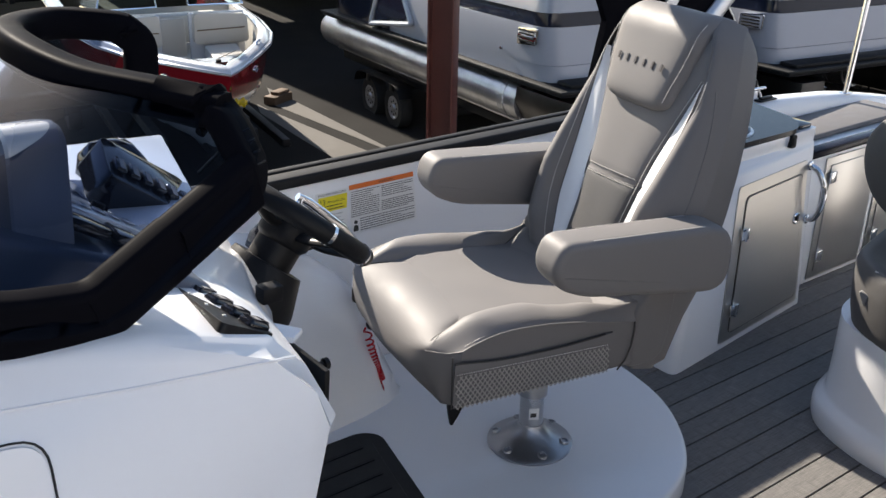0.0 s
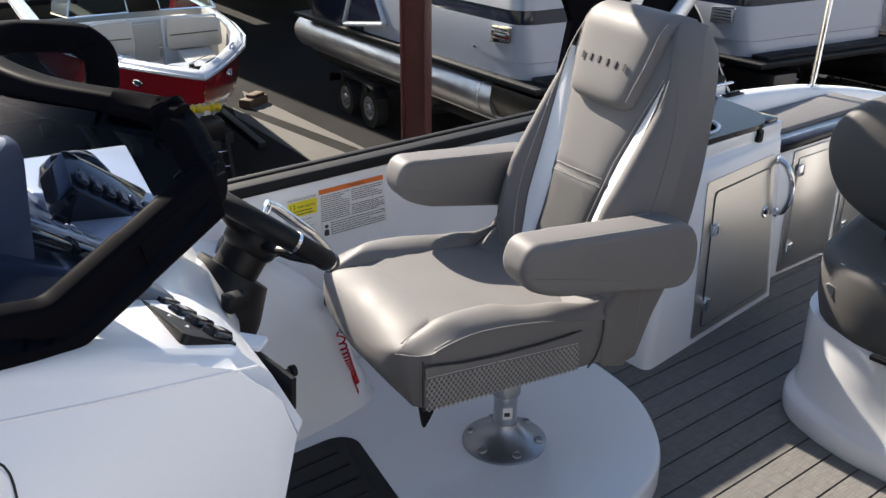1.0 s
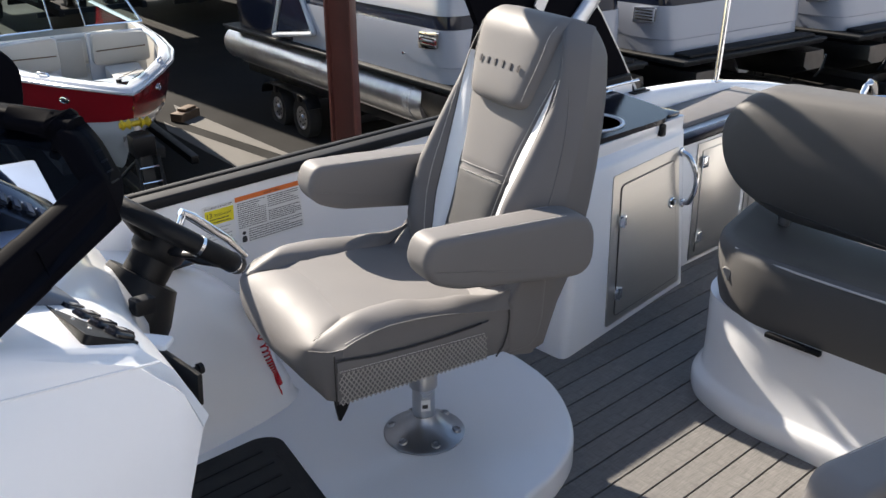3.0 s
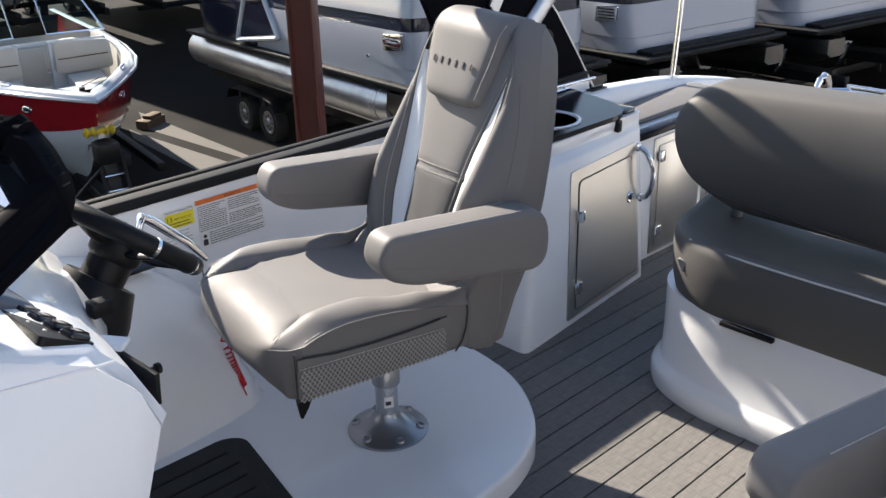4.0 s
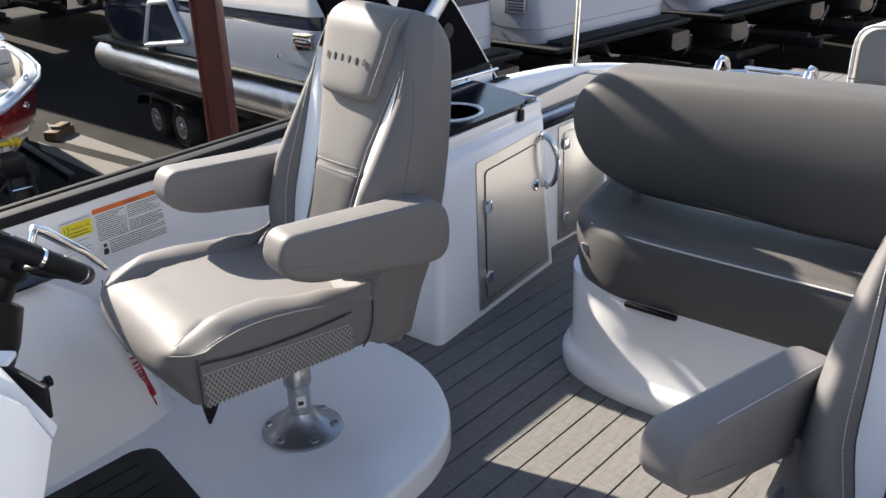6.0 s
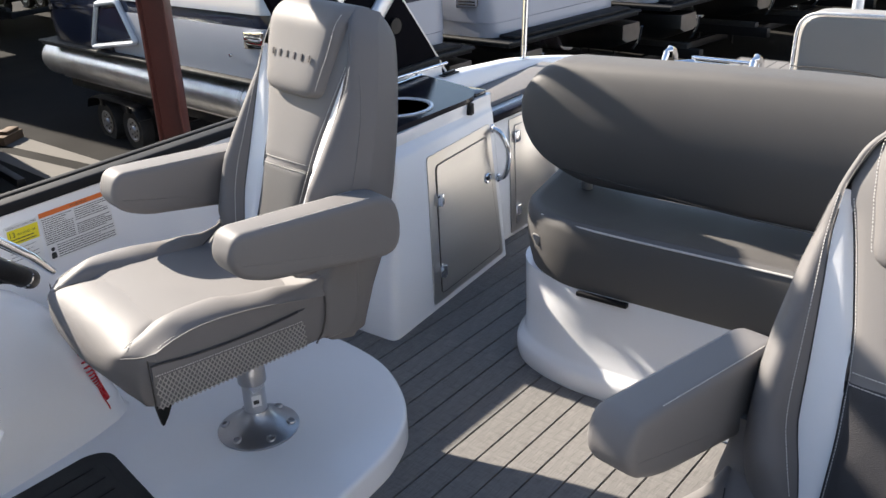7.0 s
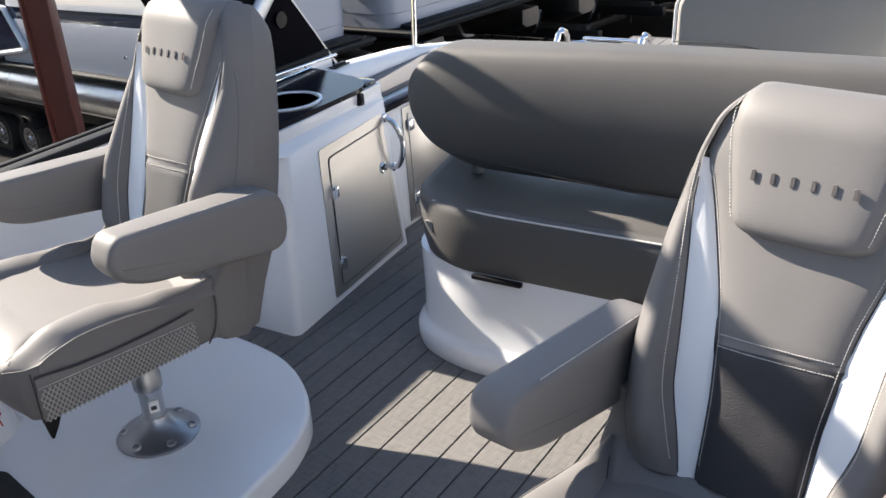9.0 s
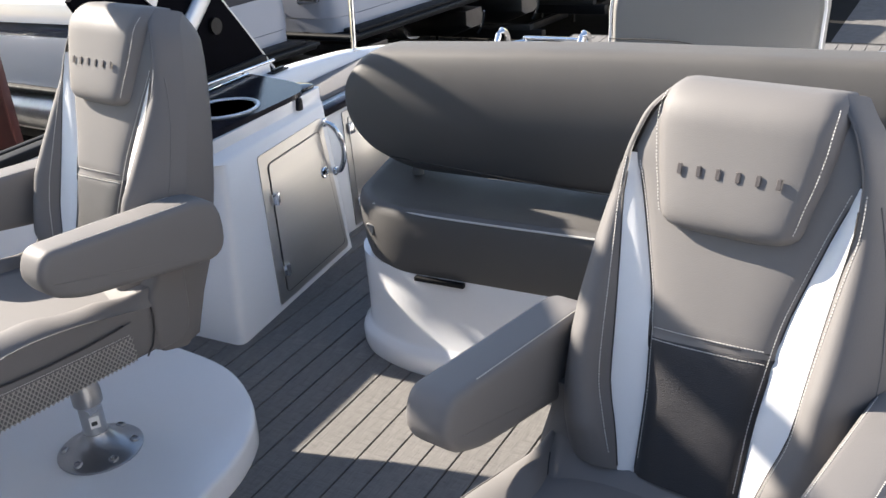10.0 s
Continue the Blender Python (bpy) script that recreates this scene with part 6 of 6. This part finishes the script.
        # windscreen wing
        q = [(2.62, s * 0.20, 0.31), (2.66, s * 0.92, 0.29), (3.3, s * 1.02, 0.26), (3.55, s * 0.94, 0.66), (3.05, s * 0.76, 0.70), (2.95, s * 0.20, 0.74)]
        bm = bmesh.new()
        v = [bm.verts.new(p) for p in q]
        bm.faces.new((v[0], v[1], v[4], v[5]))
        bm.faces.new((v[1], v[2], v[3], v[4]))
        pane = part("windscreen_pane", bm, CLEAR, b, "greenish windscreen pane")
        pane.visible_shadow = False
        part("windscreen_frame", tube([Vector(q[k]) for k in (5, 0, 1, 2)], 0.014, 8), CHROME, b)
        part("windscreen_frame", tube([Vector(q[k]) for k in (5, 4, 3)], 0.016, 8), CHROME, b)
        part("windscreen_frame", tube([Vector(q[1]), Vector(q[4])], 0.012, 8), CHROME, b)
        cl = part("cleat", tube([(1.05, s * 0.61, 0.078), (1.08, s * 0.62, 0.105), (1.20, s * 0.69, 0.105), (1.23, s * 0.70, 0.078)], 0.012, 8), CHROME, b)
        lamp = Matrix.Translation((0.86, s * 0.528, -0.16)) @ pose(0, 0, 0, 0, 0, s * 31) @ pose(0, 0, 0, -s * 90, 0, 0)
        part("dock_light", lathe([(0.075, 0), (0.07, 0.012), (0.055, 0.014), (0.05, 0.006), (0.0, 0.008)], 24, lamp @ Matrix.Diagonal((1, 0.55, 1, 1))), CHROME, b, "oval chrome docking light")
        part("lens", lathe([(0.045, 0.007), (0.03, 0.014), (0.0, 0.016)], 20, lamp @ Matrix.Diagonal((1, 0.55, 1, 1))), NAVY_WINDOW, b)
    part("door", box(2.9, 2.95, -0.2, 0.2, -0.4, 0.10, 0.02), SEAT_CREAM, b)
    part("aft_seat", box(3.4, 3.7, -0.8, 0.8, -0.3, 0.05, 0.04), SEAT_CREAM, b)
    part("bow_light", lathe([(0.03, 0), (0.03, 0.03), (0.0, 0.035)], 14, pose(0.36, 0.03, 0.074)), BLACK, b)
    part("bow_eye", tube([(0.10, 0.0, -0.10), (0.02, 0.0, -0.13), (0.08, 0, -0.18)], 0.012, 8), CHROME, b)
    part("hatch_line", tube([(0.55, -0.02, 0.075), (0.85, -0.30, 0.075)], 0.004, 5), SEAM, b)
    # trailer: tongue, winch post and bunks
    tr = thing("boat_trailer", "black trailer with a yellow roller winch post", "trailer", at, turn)
    part("tongue", box(-1.3, 5.5, -0.06, 0.06, -1.18, -1.06, 0.006), BLACK, tr)
    part("post", loft([[(x + dx, y, z) for x, y in rounded([(-0.07, -0.07), (0.07, -0.07), (0.07, 0.07), (-0.07, 0.07)], 0.01)] for dx, z in ((-0.25, -1.08), (-0.02, -0.40))]), BLACK, tr)
    part("winch", box(-0.22, 0.02, -0.12, 0.12, -0.62, -0.40, 0.02), BLACK, tr)
    for y in (-0.10, 0.10):
        part("roller", lathe([(0.045, -0.05), (0.06, -0.04), (0.03, 0.0), (0.06, 0.04), (0.045, 0.05)], 16, pose(0.06, y, -0.32, 90, 0, 0)), YELLOW, tr, "yellow rubber roller")
    part("roller_bar", tube([(0.06, -0.17, -0.32), (0.06, 0.17, -0.32)], 0.03, 10), YELLOW, tr)
    for s in (-1, 1):
        part("step_rail", tube([(-0.24, s * 0.12, -0.62), (-0.55, s * 0.12, -1.40)], 0.02, 8), BLACK, tr)
        part("bunk", box(1.2, 5.5, s * 0.55 - 0.06, s * 0.55 + 0.06, -1.12, -0.98, 0.01), RUBBER, tr)
        part("wheel", lathe([(0.0, -0.08), (0.29, -0.09), (0.31, -0.05), (0.31, 0.05), (0.29, 0.09), (0.0, 0.08)], 32, pose(4.2, s * 1.2, -1.30, 90, 0, 0)), RUBBER, tr)
        part("rail", box(1.0, 5.5, s * 0.9 - 0.05, s * 0.9 + 0.05, -1.2, -1.1, 0.006), BLACK, tr)
    for i in range(5):
        part("step_rung", tube([(-0.28 - i * 0.06, -0.12, -0.72 - i * 0.15), (-0.28 - i * 0.06, 0.12, -0.72 - i * 0.15)], 0.014, 8), CHROME, tr)
    part("jack_arm", tube([(-0.1, 0.1, -0.7), (0.05, 0.42, -1.05)], 0.02, 8), BLACK, tr)
    part("jack", tube([(-0.9, 0.0, -1.0), (-0.9, 0.0, -1.58)], 0.035, 10), BLACK, tr)
    return b


def step_ladder(at, turn):
    l = thing("step_ladder", "black folding step ladder standing in the yard", "ladder", at, turn, "step ladders in the yard")
    for s in (-1, 1):
        part("front_rail", tube([(0.0, s * 0.24, 1.42), (0.42, s * 0.30, 0.0)], 0.022, 8), BLACK, l)
        part("rear_rail", tube([(-0.04, s * 0.24, 1.42), (-0.40, s * 0.28, 0.0)], 0.020, 8), BLACK, l)
        part("hand_rail", tube([(0.06, s * 0.24, 1.30), (-0.1, s * 0.24, 2.05)], 0.018, 8), BLACK, l)
    for i in range(4):
        t = (i + 1) / 5
        part("tread", box(0.42 * t - 0.07, 0.42 * t + 0.09, -0.24 - 0.05 * t, 0.24 + 0.05 * t, 1.42 * (1 - t) - 0.015, 1.42 * (1 - t) + 0.015, 0.005), ALU, l)
    part("platform", box(-0.28, 0.10, -0.26, 0.26, 1.40, 1.44, 0.01), BLACK, l)
    return l


def guide_pole(at):
    p = thing("guide_pole", "black padded trailer guide pole with a red reflector", "pole", at)
    part("stem", tube([(0, 0, 0), (0, 0, 1.4)], 0.02, 10), BLACK, p)
    part("pad", box(-0.04, 0.04, -0.035, 0.035, 1.30, 1.86, 0.015), RUBBER, p)
    part("reflector", box(-0.03, 0.02, -0.040, -0.034, 1.36, 1.44, 0.004), RED_CORD, p)


steel_post((3.27, 4.82, G), 38)
red_boat((2.84, 7.98, -0.94), 80.0)
STEP = Vector((2.82, -0.72, 0))
FIRST = pose(5.53, 6.65, G, 0, 0, 80.3) @ pose(0, 0, 0.10, 0, 2.4, 0)      # its trailer stands nose down
first = pontoon_boat((0, 0, 0), 0, "white and dark blue pontoon boat with aluminium tubes", PONTOON_DIM_WHITE, LOGS)
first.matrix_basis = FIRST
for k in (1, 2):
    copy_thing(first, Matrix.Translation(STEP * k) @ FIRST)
black = pontoon_boat((0, 0, 0), 0, "black pontoon boat with aluminium tubes coloured dark for shade", BLACK_GLOSS, LOGS_SHADED)
black.matrix_basis = Matrix.Translation(STEP * 3) @ FIRST
for k in range(4, 10):
    copy_thing(black, Matrix.Translation(STEP * k) @ FIRST)
# a second row behind, nose to nose with the first
for k in range(0, 5):
    copy_thing(black, Matrix.Translation(Vector((9.0, 19.5, G)) + Vector((2.9, -0.5, 0)) * (k - 2)) @ pose(0, 0, 0, 0, 0, 85))
# overhead beam, out of view, added to cast a shadow line in the yard
beam = thing("shelter_beam", "unseen red oxide steel beam added to cast a shadow line", "beam", (3.27, 4.82, G + 5.4))
part("flange", box(-0.09, 0.09, -0.1, 16.0, 0.0, 0.016, 0.003), STEEL_RED, beam)
part("web", box(-0.008, 0.008, -0.1, 16.0, 0.016, 0.20), STEEL_RED, beam)
part("flange", box(-0.09, 0.09, -0.1, 16.0, 0.20, 0.216, 0.003), STEEL_RED, beam)
steel_post((3.27, 20.6, G), 0)
# unseen roofs that shade the yard; their gap leaves a sunlit strip
tagged(finish("shelter_roof", box(-14.0, 4.1, 16.0, 26.0, G + 5.62, G + 5.68), STEEL_RED), "unseen flat steel roof added to shade the yard", "roof", kind="structure")
tagged(finish("shelter_roof", box(6.2, 44.0, 16.0, 26.0, G + 5.62, G + 5.68), STEEL_RED), "unseen flat steel roof added to shade the yard", "roof", kind="structure")
for x in (18.0, 32.0):
    steel_post((x, 14.0, G), 38)
blk = thing("timber_block", "dark timber cribbing block lying on the ground", "block", (5.45, 11.95, G), 25)
part("beam", box(-0.24, 0.22, -0.11, 0.11, 0, 0.13, 0.012), WOOD, blk)
part("beam", box(-0.10, 0.18, -0.08, 0.08, 0.13, 0.18, 0.012), WOOD, blk)
for x, y, a in ((13.9, 6.75, 200), (16.2, 5.6, 205), (18.6, 5.2, 200)):
    step_ladder((x, y, G), a)
for x, y in ((11.9, 6.2), (8.6, 6.35), (13.4, 7.2)):
    guide_pole((x, y, G))
